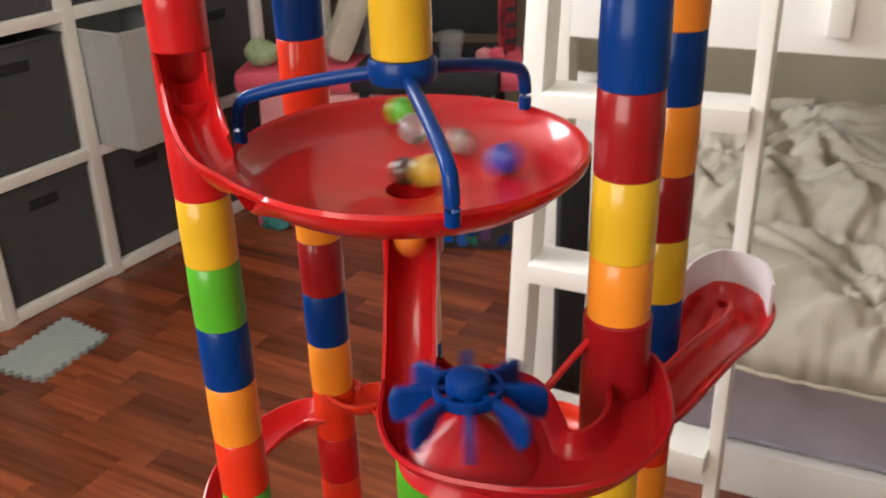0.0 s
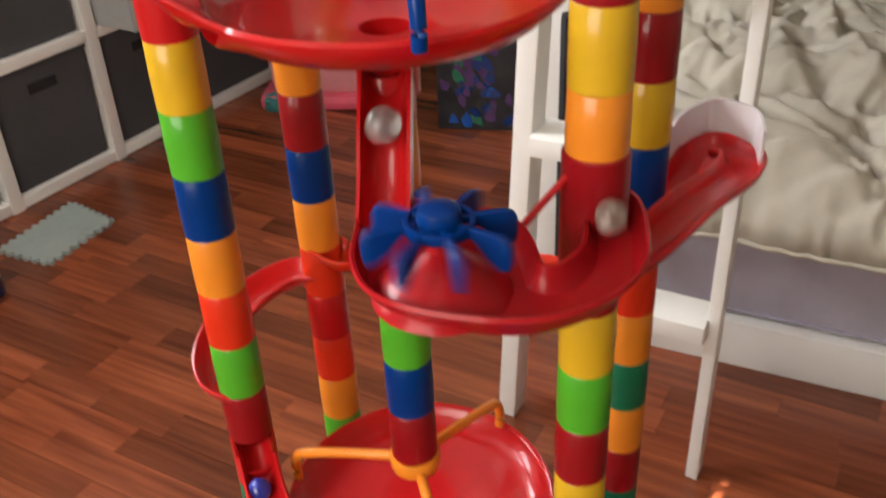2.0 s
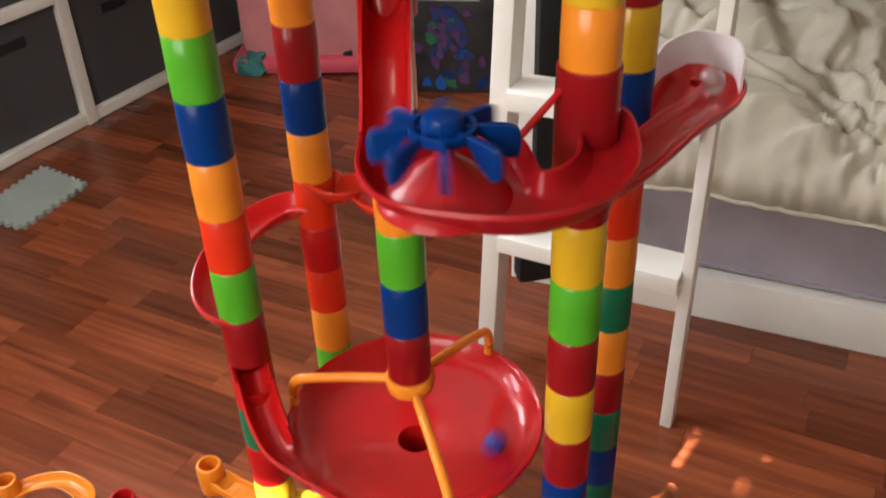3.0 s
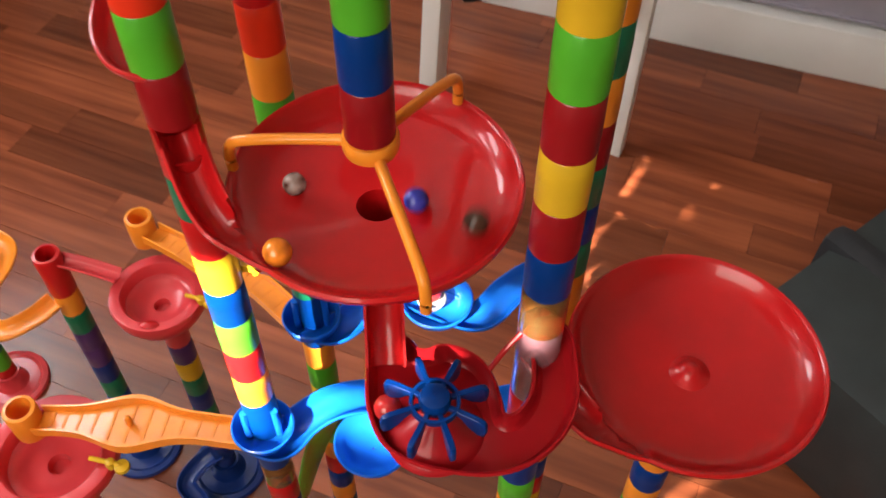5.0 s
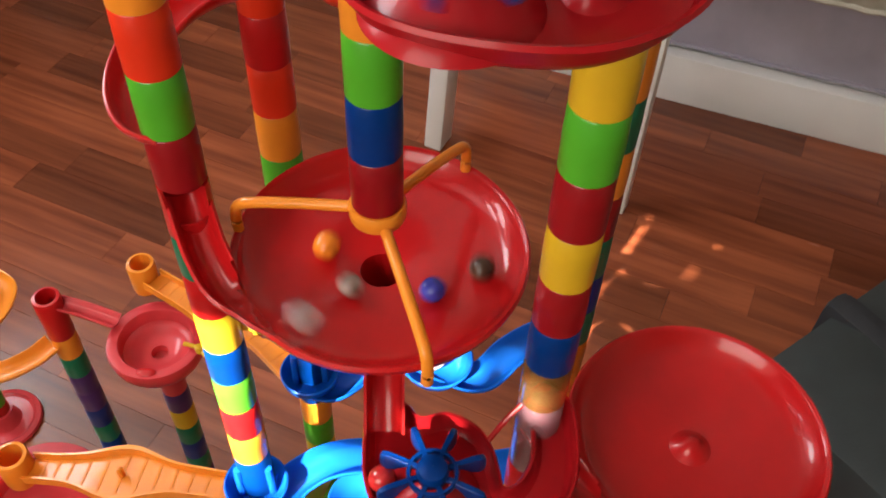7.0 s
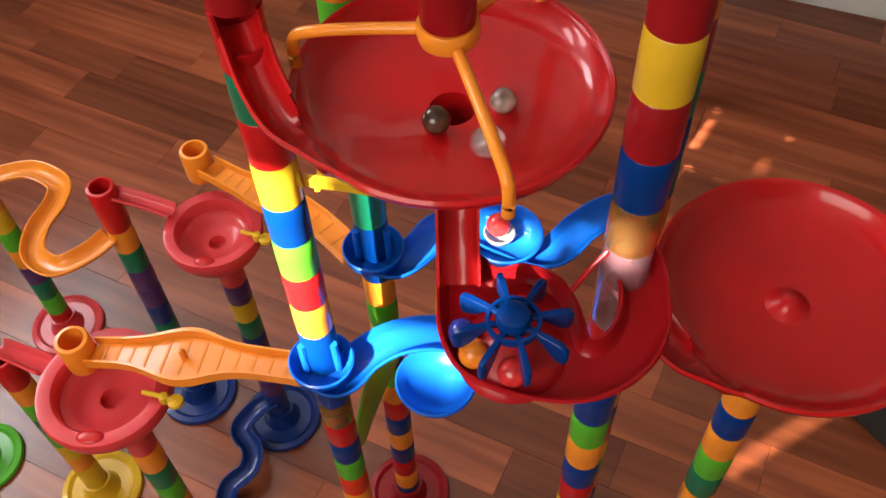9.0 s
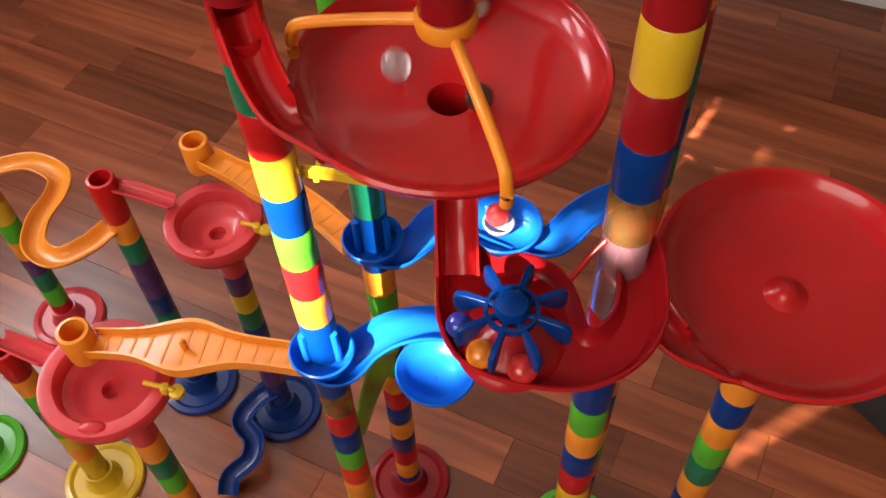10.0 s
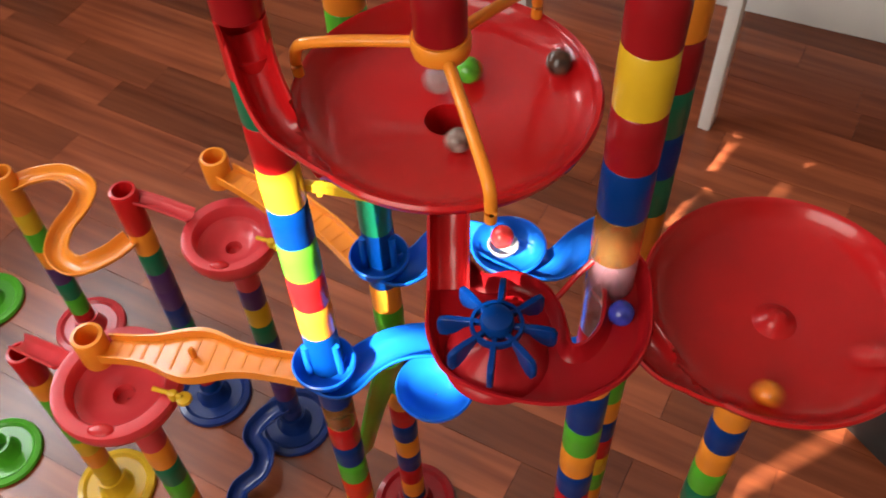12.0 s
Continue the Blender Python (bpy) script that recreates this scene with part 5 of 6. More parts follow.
# ---- what moves ----
WHEEL_TURNS = [(0, 14), (5.3, 14), (6.5, 15), (7.5, 19), (8.0, 19), (9.3, 7), (10.5, 28), (11.0, 28), (11.5, 30), (12.0, 36)]
MARBLE_WALKS = [
    ('green', 0.0074, [(0, -0.0183, 0.4517, 1.0488), (0.1, -0.0467, 0.4408, 1.0486), (0.2, -0.0629, 0.4185, 1.0477), (0.3, -0.0680, 0.3968, 1.0472), (0.4, -0.0635, 0.3844, 1.0461), (0.5, -0.0500, 0.3782, 1.0438), (0.6, -0.0288, 0.3811, 1.0401), (0.7, -0.0060, 0.3911, 1.0392), (0.8, 0.0125, 0.4108, 1.0427), (0.9, 0.0236, 0.4205, 1.0454), (1, 0.0228, 0.4300, 1.0467), (1.1, 0.0097, 0.4404, 1.0472), (1.2, -0.0156, 0.4411, 1.0464), (1.3, -0.0368, 0.4262, 1.0449), (1.4, -0.0507, 0.4109, 1.0448), (1.5, -0.0566, 0.4024, 1.0451), (1.6, -0.0153, 0.4031, 1.0397), (1.7, 0.0260, 0.4086, 1.0445), (1.8, 0.0378, 0.4320, 1.0496), (1.9, 0.0144, 0.4512, 1.0514), (2, -0.0204, 0.4540, 1.0556), (2.1, -0.0511, 0.4443, 1.0514), (2.2, -0.0658, 0.4262, 1.0492), (2.3, -0.0451, 0.4133, 1.0442), (2.4, -0.0038, 0.4161, 1.0420), (2.5, 0.0295, 0.4240, 1.0468), (2.6, 0.0310, 0.4414, 1.0514), (2.7, 0.0081, 0.4518, 1.0557), (2.8, -0.0275, 0.4540, 1.0560), (2.9, -0.0514, 0.4441, 1.0514), (3, -0.0580, 0.4304, 1.0485), (3.1, -0.0323, 0.4254, 1.0444), (3.2, 0.0064, 0.4283, 1.0447), (3.4, -0.0120, 0.3880, 1.0218), (3.7, -0.0125, 0.3280, 0.9868), (4.2, 0.0070, 0.2550, 0.9808), (4.8, 0.0620, 0.2720, 0.9788), (5.3, 0.0713, 0.3316, 0.9576), (6.2, 0.1720, 0.4550, 0.9234), (7, 0.1110, 0.4200, 0.9029), (8, -0.0713, 0.4880, 0.8482), (8.6, -0.1340, 0.4520, 0.8311), (9, -0.1086, 0.3980, 0.8071), (9.2, -0.1075, 0.3788, 0.7610), (9.35, -0.0908, 0.3531, 0.7530), (9.5, -0.0591, 0.3383, 0.7436), (9.6, -0.0093, 0.3207, 0.7425), (9.7, 0.0350, 0.3410, 0.7418), (9.8, 0.0563, 0.3832, 0.7436), (9.9, 0.0464, 0.4238, 0.7436), (10, 0.0125, 0.4520, 0.7436), (10.1, -0.0307, 0.4537, 0.7434), (10.2, -0.0642, 0.4293, 0.7419), (10.3, -0.0746, 0.3913, 0.7407), (10.4, -0.0555, 0.3536, 0.7391), (10.5, -0.0181, 0.3334, 0.7390), (10.6, 0.0141, 0.3328, 0.7403), (10.7, 0.0443, 0.3490, 0.7436), (10.8, 0.0517, 0.3822, 0.7409), (10.9, 0.0416, 0.4108, 0.7397), (11, 0.0209, 0.4283, 0.7383), (11.1, -0.0131, 0.4362, 0.7376), (11.2, -0.0404, 0.4201, 0.7366), (11.3, -0.0480, 0.3929, 0.7355), (11.4, -0.0431, 0.3629, 0.7361), (11.5, -0.0141, 0.3432, 0.7370), (11.6, 0.0238, 0.3526, 0.7380), (11.7, 0.0307, 0.3756, 0.7369), (11.8, 0.0263, 0.3964, 0.7360), (11.9, 0.0142, 0.4100, 0.7351), (12, -0.0005, 0.4148, 0.7342)]),
    ('clear', 0.0078, [(0, -0.0119, 0.4336, 1.0453), (0.1, -0.0267, 0.4351, 1.0460), (0.2, -0.0351, 0.4214, 1.0444), (0.3, -0.0328, 0.4079, 1.0423), (0.4, -0.0245, 0.3979, 1.0402), (0.5, -0.0127, 0.3964, 1.0396), (0.6, -0.0056, 0.3988, 1.0397), (0.7, 0.0131, 0.4143, 1.0437), (0.8, -0.0014, 0.4279, 1.0445), (0.9, -0.0168, 0.4354, 1.0457), (1, -0.0272, 0.4310, 1.0453), (1.1, -0.0366, 0.4232, 1.0448), (1.2, -0.0315, 0.4100, 1.0424), (1.3, -0.0191, 0.4021, 1.0402), (1.4, -0.0045, 0.4019, 1.0402), (1.5, 0.0021, 0.4104, 1.0419), (1.6, 0.0143, 0.4170, 1.0442), (1.7, 0.0177, 0.4280, 1.0461), (1.8, -0.0120, 0.3880, 1.0218), (2, -0.0122, 0.3450, 1.0050), (2.2, -0.0093, 0.2753, 0.9808), (2.3, 0.0320, 0.2620, 0.9808), (2.4, 0.0620, 0.2700, 0.9800), (2.55, 0.0773, 0.3080, 0.9788), (2.7, 0.1000, 0.3550, 0.9420), (3, 0.1700, 0.4680, 0.9250), (3.2, 0.1580, 0.4800, 0.9220), (3.45, 0.1300, 0.4460, 0.9130), (3.9, 0.1110, 0.4200, 0.9029), (4.6, -0.0713, 0.4880, 0.8482), (5.2, -0.1340, 0.4520, 0.8311), (5.6, -0.1086, 0.3980, 0.7934), (5.7, -0.1098, 0.3979, 0.7750), (5.8, -0.1042, 0.3773, 0.7630), (5.9, -0.0933, 0.3578, 0.7550), (6, -0.0774, 0.3678, 0.7440), (6.1, -0.0577, 0.3370, 0.7440), (6.2, -0.0101, 0.3195, 0.7440), (6.3, 0.0342, 0.3400, 0.7423), (6.4, 0.0558, 0.3812, 0.7436), (6.5, 0.0462, 0.4240, 0.7440), (6.6, 0.0126, 0.4494, 0.7419), (6.7, -0.0325, 0.4475, 0.7411), (6.8, -0.0635, 0.4185, 0.7405), (6.9, -0.0707, 0.3800, 0.7403), (7, -0.0520, 0.3458, 0.7401), (7.1, -0.0172, 0.3198, 0.7438), (7.2, 0.0126, 0.3241, 0.7440), (7.3, 0.0379, 0.3611, 0.7398), (7.4, 0.0361, 0.4058, 0.7386), (7.5, 0.0114, 0.4395, 0.7397), (7.6, -0.0237, 0.4469, 0.7405), (7.7, -0.0525, 0.4311, 0.7403), (7.8, -0.0638, 0.3970, 0.7389), (7.9, -0.0513, 0.3640, 0.7376), (8, -0.0209, 0.3466, 0.7369), (8.1, 0.0130, 0.3523, 0.7371), (8.2, 0.0353, 0.3778, 0.7380), (8.3, 0.0360, 0.4111, 0.7390), (8.4, 0.0152, 0.4370, 0.7396), (8.5, -0.0172, 0.4438, 0.7396), (8.6, -0.0469, 0.4290, 0.7391), (8.7, -0.0607, 0.3995, 0.7383), (8.8, -0.0530, 0.3688, 0.7374), (8.9, -0.0278, 0.3507, 0.7366), (9, 0.0032, 0.3529, 0.7362), (9.5, 0.0195, 0.3631, 0.7365), (9.6, 0.0273, 0.3929, 0.7364), (9.7, 0.0221, 0.4203, 0.7378), (9.8, -0.0046, 0.4302, 0.7370), (9.9, -0.0281, 0.4219, 0.7361), (10, -0.0386, 0.4036, 0.7349), (10.1, -0.0300, 0.3728, 0.7336), (10.2, -0.0058, 0.3536, 0.7356), (10.3, 0.0212, 0.3592, 0.7372), (10.4, 0.0324, 0.3724, 0.7378), (10.5, 0.0303, 0.3912, 0.7369), (10.6, 0.0268, 0.4088, 0.7372), (10.7, 0.0161, 0.4232, 0.7374), (10.8, -0.0305, 0.4266, 0.7370), (10.9, -0.0486, 0.3886, 0.7359), (11, -0.0215, 0.3626, 0.7342), (11.1, 0.0041, 0.3647, 0.7344), (11.2, 0.0204, 0.3848, 0.7352), (11.3, 0.0160, 0.4111, 0.7359), (11.4, -0.0202, 0.4214, 0.7355), (11.5, -0.0419, 0.3938, 0.7348), (11.6, -0.0266, 0.3669, 0.7339), (11.7, -0.0031, 0.3679, 0.7333), (11.8, 0.0090, 0.3861, 0.7332), (11.9, 0.0017, 0.4046, 0.7332), (12, -0.0160, 0.4087, 0.7332)]),
    ('blue', 0.0076, [(0, 0.0299, 0.3895, 1.0445), (0.1, 0.0513, 0.3967, 1.0489), (0.2, 0.0534, 0.4084, 1.0516), (0.3, 0.0424, 0.4296, 1.0516), (0.4, 0.0203, 0.4474, 1.0508), (0.5, -0.0140, 0.4547, 1.0499), (0.6, -0.0500, 0.4445, 1.0512), (0.7, -0.0714, 0.4221, 1.0516), (0.8, -0.0794, 0.4002, 1.0516), (0.9, -0.0780, 0.3922, 1.0495), (1, -0.0500, 0.3894, 1.0438), (1.1, -0.0229, 0.3958, 1.0396), (1.2, 0.0027, 0.3972, 1.0402), (1.3, 0.0269, 0.3965, 1.0441), (1.4, 0.0428, 0.3981, 1.0472), (1.5, 0.0411, 0.4238, 1.0490), (1.6, 0.0383, 0.4345, 1.0516), (1.7, 0.0278, 0.4438, 1.0516), (1.8, 0.0145, 0.4486, 1.0557), (1.9, -0.0031, 0.4542, 1.0559), (2, -0.0215, 0.4539, 1.0558), (2.1, -0.0384, 0.4493, 1.0559), (2.2, -0.0517, 0.4404, 1.0556), (2.3, -0.0586, 0.4382, 1.0516), (2.4, -0.0647, 0.4305, 1.0509), (2.5, -0.0611, 0.4251, 1.0484), (2.6, -0.0509, 0.4202, 1.0460), (2.7, -0.0356, 0.4190, 1.0439), (2.8, -0.0171, 0.4205, 1.0428), (2.9, 0.0014, 0.4220, 1.0435), (3, 0.0168, 0.4243, 1.0453), (3.1, 0.0279, 0.4304, 1.0477), (3.2, 0.0326, 0.4390, 1.0499), (3.3, 0.0272, 0.4442, 1.0516), (3.4, 0.0228, 0.4431, 1.0556), (3.5, 0.0114, 0.4524, 1.0516), (3.6, -0.0027, 0.4559, 1.0516), (3.7, -0.0161, 0.4564, 1.0516), (3.8, -0.0270, 0.4548, 1.0516), (3.9, -0.0414, 0.4499, 1.0516), (4, -0.0481, 0.4422, 1.0556), (12, -0.0232, 0.4556, 1.0516)]),
    ('brown', 0.0066, [(0, -0.0151, 0.3931, 1.0384), (0.1, 0.0042, 0.3920, 1.0391), (0.2, 0.0218, 0.3892, 1.0420), (0.3, 0.0310, 0.3971, 1.0438), (0.4, 0.0241, 0.4123, 1.0437), (0.5, 0.0001, 0.4320, 1.0441), (0.6, -0.0294, 0.4382, 1.0456), (0.7, -0.0549, 0.4312, 1.0473), (0.8, -0.0701, 0.4178, 1.0482), (0.9, -0.0697, 0.4013, 1.0469), (1, -0.0578, 0.3918, 1.0442), (1.1, -0.0402, 0.3941, 1.0411), (1.2, -0.0177, 0.3993, 1.0385), (1.3, 0.0063, 0.3966, 1.0396), (1.4, 0.0243, 0.3989, 1.0427), (1.5, 0.0254, 0.4208, 1.0449), (1.6, 0.0272, 0.4297, 1.0465), (1.7, 0.0243, 0.4393, 1.0477), (1.8, 0.0172, 0.4474, 1.0486), (1.9, 0.0071, 0.4537, 1.0491), (2, -0.0050, 0.4561, 1.0506), (2.1, -0.0171, 0.4563, 1.0506), (2.2, -0.0285, 0.4545, 1.0506), (2.3, -0.0384, 0.4512, 1.0506), (2.4, -0.0463, 0.4473, 1.0506), (2.5, -0.0501, 0.4415, 1.0483), (2.6, -0.0500, 0.4349, 1.0472), (2.7, -0.0462, 0.4301, 1.0458), (2.8, -0.0388, 0.4273, 1.0445), (2.9, -0.0289, 0.4264, 1.0435), (3, -0.0174, 0.4269, 1.0430), (3.1, -0.0052, 0.4295, 1.0435), (3.2, 0.0054, 0.4328, 1.0446), (3.3, 0.0135, 0.4366, 1.0460), (3.4, 0.0181, 0.4417, 1.0474), (3.5, 0.0193, 0.4479, 1.0487), (3.6, 0.0148, 0.4511, 1.0506), (12, -0.0050, 0.4561, 1.0506)]),
    ('yellow', 0.0076, [(0, -0.1086, 0.3980, 1.1628), (0.35, -0.1086, 0.3980, 1.1286), (0.5, -0.1115, 0.4093, 1.0688), (0.6, -0.0773, 0.3896, 1.0493), (0.7, -0.0317, 0.3863, 1.0406), (0.8, 0.0211, 0.3859, 1.0429), (0.9, 0.0534, 0.4054, 1.0508), (1, 0.0486, 0.4200, 1.0516), (1.1, 0.0303, 0.4419, 1.0516), (1.2, -0.0023, 0.4558, 1.0516), (1.3, -0.0372, 0.4517, 1.0516), (1.4, -0.0677, 0.4279, 1.0516), (1.5, -0.0778, 0.4071, 1.0516), (1.6, -0.0620, 0.3964, 1.0461), (1.7, -0.0220, 0.3997, 1.0399), (1.8, 0.0218, 0.4018, 1.0435), (1.9, 0.0466, 0.4163, 1.0492), (2, 0.0416, 0.4307, 1.0516), (2.1, 0.0194, 0.4489, 1.0516), (2.2, -0.0141, 0.4565, 1.0516), (2.3, -0.0459, 0.4475, 1.0516), (2.4, -0.0654, 0.4310, 1.0516), (2.5, -0.0727, 0.4198, 1.0516), (2.6, -0.0504, 0.4148, 1.0453), (2.7, -0.0104, 0.4176, 1.0423), (2.8, 0.0271, 0.4194, 1.0459), (2.9, 0.0439, 0.4276, 1.0516), (3, 0.0355, 0.4374, 1.0516), (3.1, 0.0107, 0.4526, 1.0516), (3.2, -0.0197, 0.4561, 1.0516), (3.3, -0.0468, 0.4470, 1.0516), (3.4, -0.0639, 0.4327, 1.0516), (3.5, -0.0597, 0.4371, 1.0516), (3.6, -0.0341, 0.4386, 1.0470), (3.7, 0.0049, 0.4403, 1.0470), (3.8, 0.0338, 0.4390, 1.0516), (3.9, 0.0413, 0.4311, 1.0516), (4, 0.0270, 0.4443, 1.0516), (12, -0.0066, 0.4563, 1.0516)]),
    ('swirl', 0.0066, [(0, 0.0102, 0.4200, 1.0429), (0.1, -0.0119, 0.4316, 1.0438), (0.2, -0.0117, 0.4277, 1.0431), (0.3, -0.0257, 0.4229, 1.0427), (0.4, -0.0379, 0.4078, 1.0418), (0.5, -0.0378, 0.3989, 1.0410), (0.6, -0.0282, 0.4018, 1.0398), (0.7, -0.0199, 0.4053, 1.0395), (0.8, -0.0099, 0.4109, 1.0401), (0.9, 0.0009, 0.4135, 1.0411), (1, 0.0078, 0.4197, 1.0426), (1.1, 0.0101, 0.4269, 1.0440), (1.2, 0.0074, 0.4347, 1.0450), (1.3, -0.0120, 0.3880, 1.0218), (1.45, -0.0122, 0.3430, 1.0020), (1.55, -0.0093, 0.2753, 0.9795), (1.65, 0.0170, 0.2590, 0.9795), (1.8, 0.0640, 0.2730, 0.9790), (2, 0.0773, 0.3110, 0.9780), (2.2, 0.1200, 0.3800, 0.9360), (2.4, 0.1680, 0.4620, 0.9250), (2.6, 0.1460, 0.4660, 0.9180), (2.8, 0.1110, 0.4200, 0.9029), (3.3, -0.0713, 0.4880, 0.8482), (3.5, -0.1000, 0.4900, 0.8413), (3.9, -0.1086, 0.3980, 0.8208), (4.1, -0.1044, 0.3776, 0.7590), (5.5, -0.0422, 0.4048, 0.7343), (5.6, -0.0455, 0.3776, 0.7344), (5.7, -0.0273, 0.3583, 0.7341), (5.8, -0.0015, 0.3558, 0.7342), (5.9, 0.0194, 0.3725, 0.7344), (6, 0.0172, 0.4004, 0.7338), (6.1, -0.0050, 0.4187, 0.7338), (6.2, -0.0324, 0.4127, 0.7339), (6.3, -0.0437, 0.3880, 0.7338), (6.4, -0.0306, 0.3650, 0.7334), (6.5, -0.0040, 0.3615, 0.7331), (6.6, 0.0146, 0.3790, 0.7332), (6.7, 0.0078, 0.4064, 0.7330), (6.8, -0.0185, 0.4131, 0.7328), (6.9, -0.0361, 0.3945, 0.7326), (7, -0.0288, 0.3717, 0.7324), (7.1, -0.0079, 0.3554, 0.7340), (7.2, 0.0047, 0.3620, 0.7337), (7.3, -0.0019, 0.3917, 0.7306), (7.4, -0.0227, 0.4015, 0.7314), (7.5, -0.0343, 0.3913, 0.7322), (7.6, -0.0332, 0.3915, 0.7320), (7.7, -0.0314, 0.3918, 0.7318), (7.8, -0.0306, 0.3875, 0.7316), (7.9, -0.0291, 0.3835, 0.7315), (8, -0.0268, 0.3797, 0.7314), (8.1, -0.0238, 0.3763, 0.7313), (8.2, -0.0201, 0.3737, 0.7313), (8.3, -0.0160, 0.3717, 0.7313), (8.4, -0.0114, 0.3707, 0.7314), (8.5, -0.0069, 0.3704, 0.7316), (8.6, -0.0022, 0.3712, 0.7317), (8.7, 0.0023, 0.3728, 0.7319), (8.8, 0.0065, 0.3755, 0.7322), (8.9, 0.0102, 0.3789, 0.7324), (9, 0.0130, 0.3830, 0.7327), (9.1, 0.0151, 0.3877, 0.7330), (9.2, 0.0161, 0.3928, 0.7333), (9.3, 0.0161, 0.3983, 0.7335), (9.4, 0.0157, 0.4028, 0.7338), (9.5, 0.0141, 0.4072, 0.7340), (9.6, 0.0462, 0.3519, 0.7428), (9.7, 0.0533, 0.3955, 0.7405), (9.8, 0.0428, 0.4183, 0.7399), (9.9, 0.0252, 0.4340, 0.7391), (10, 0.0046, 0.4409, 0.7383), (10.1, -0.0157, 0.4394, 0.7374), (10.2, -0.0320, 0.4306, 0.7366), (10.3, -0.0422, 0.4176, 0.7357), (10.4, -0.0458, 0.4033, 0.7348), (10.5, -0.0431, 0.3907, 0.7338), (10.6, -0.0273, 0.3707, 0.7323), (10.7, -0.0045, 0.3723, 0.7314), (10.8, 0.0050, 0.3885, 0.7314), (10.9, -0.0033, 0.3891, 0.7488), (11, -0.0151, 0.3899, 0.7485), (11.1, -0.0191, 0.3901, 0.7486), (11.2, -0.0233, 0.3888, 0.7488), (11.3, -0.0271, 0.3858, 0.7490), (11.4, -0.0305, 0.3913, 0.7316), (11.5, -0.0316, 0.3846, 0.7318), (11.6, -0.0308, 0.3783, 0.7320), (11.7, -0.0276, 0.3723, 0.7321), (11.8, -0.0221, 0.3674, 0.7323), (11.9, -0.0148, 0.3646, 0.7324), (12, -0.0062, 0.3643, 0.7325)]),
    ('yellow', 0.0078, [(0, -0.0038, 0.3901, 1.0396), (0.1, 0.0234, 0.3873, 1.0435), (0.2, 0.0377, 0.3927, 1.0461), (0.3, 0.0416, 0.4119, 1.0480), (0.4, 0.0359, 0.4232, 1.0482), (0.5, 0.0070, 0.4428, 1.0479), (0.6, -0.0210, 0.4414, 1.0470), (0.7, -0.0418, 0.4393, 1.0481), (0.8, -0.0583, 0.4294, 1.0487), (0.9, -0.0600, 0.4108, 1.0468), (1, -0.0491, 0.3954, 1.0439), (1.1, -0.0279, 0.3985, 1.0407), (1.2, -0.0067, 0.4024, 1.0401), (1.3, 0.0137, 0.4086, 1.0431), (1.4, 0.0183, 0.4207, 1.0451), (1.5, 0.0117, 0.4299, 1.0458), (1.6, 0.0052, 0.4380, 1.0467), (1.7, -0.0056, 0.4429, 1.0472), (1.8, -0.0178, 0.4433, 1.0473), (1.9, -0.0291, 0.4400, 1.0471), (2, -0.0372, 0.4336, 1.0466), (2.1, -0.0400, 0.4271, 1.0458), (2.2, -0.0370, 0.4216, 1.0447), (2.3, -0.0284, 0.4194, 1.0435), (2.4, -0.0162, 0.4200, 1.0429), (2.5, -0.0032, 0.4225, 1.0435), (2.6, 0.0067, 0.4263, 1.0448), (2.7, 0.0113, 0.4327, 1.0462), (2.8, 0.0098, 0.4402, 1.0475), (2.9, 0.0027, 0.4471, 1.0485), (3, -0.0083, 0.4512, 1.0490), (3.1, -0.0199, 0.4522, 1.0493), (3.2, -0.0301, 0.4497, 1.0492), (3.3, -0.0364, 0.4452, 1.0488), (3.4, -0.0369, 0.4407, 1.0479), (3.5, -0.0311, 0.4384, 1.0469), (3.6, -0.0205, 0.4387, 1.0464), (12, -0.0219, 0.4558, 1.0518)]),
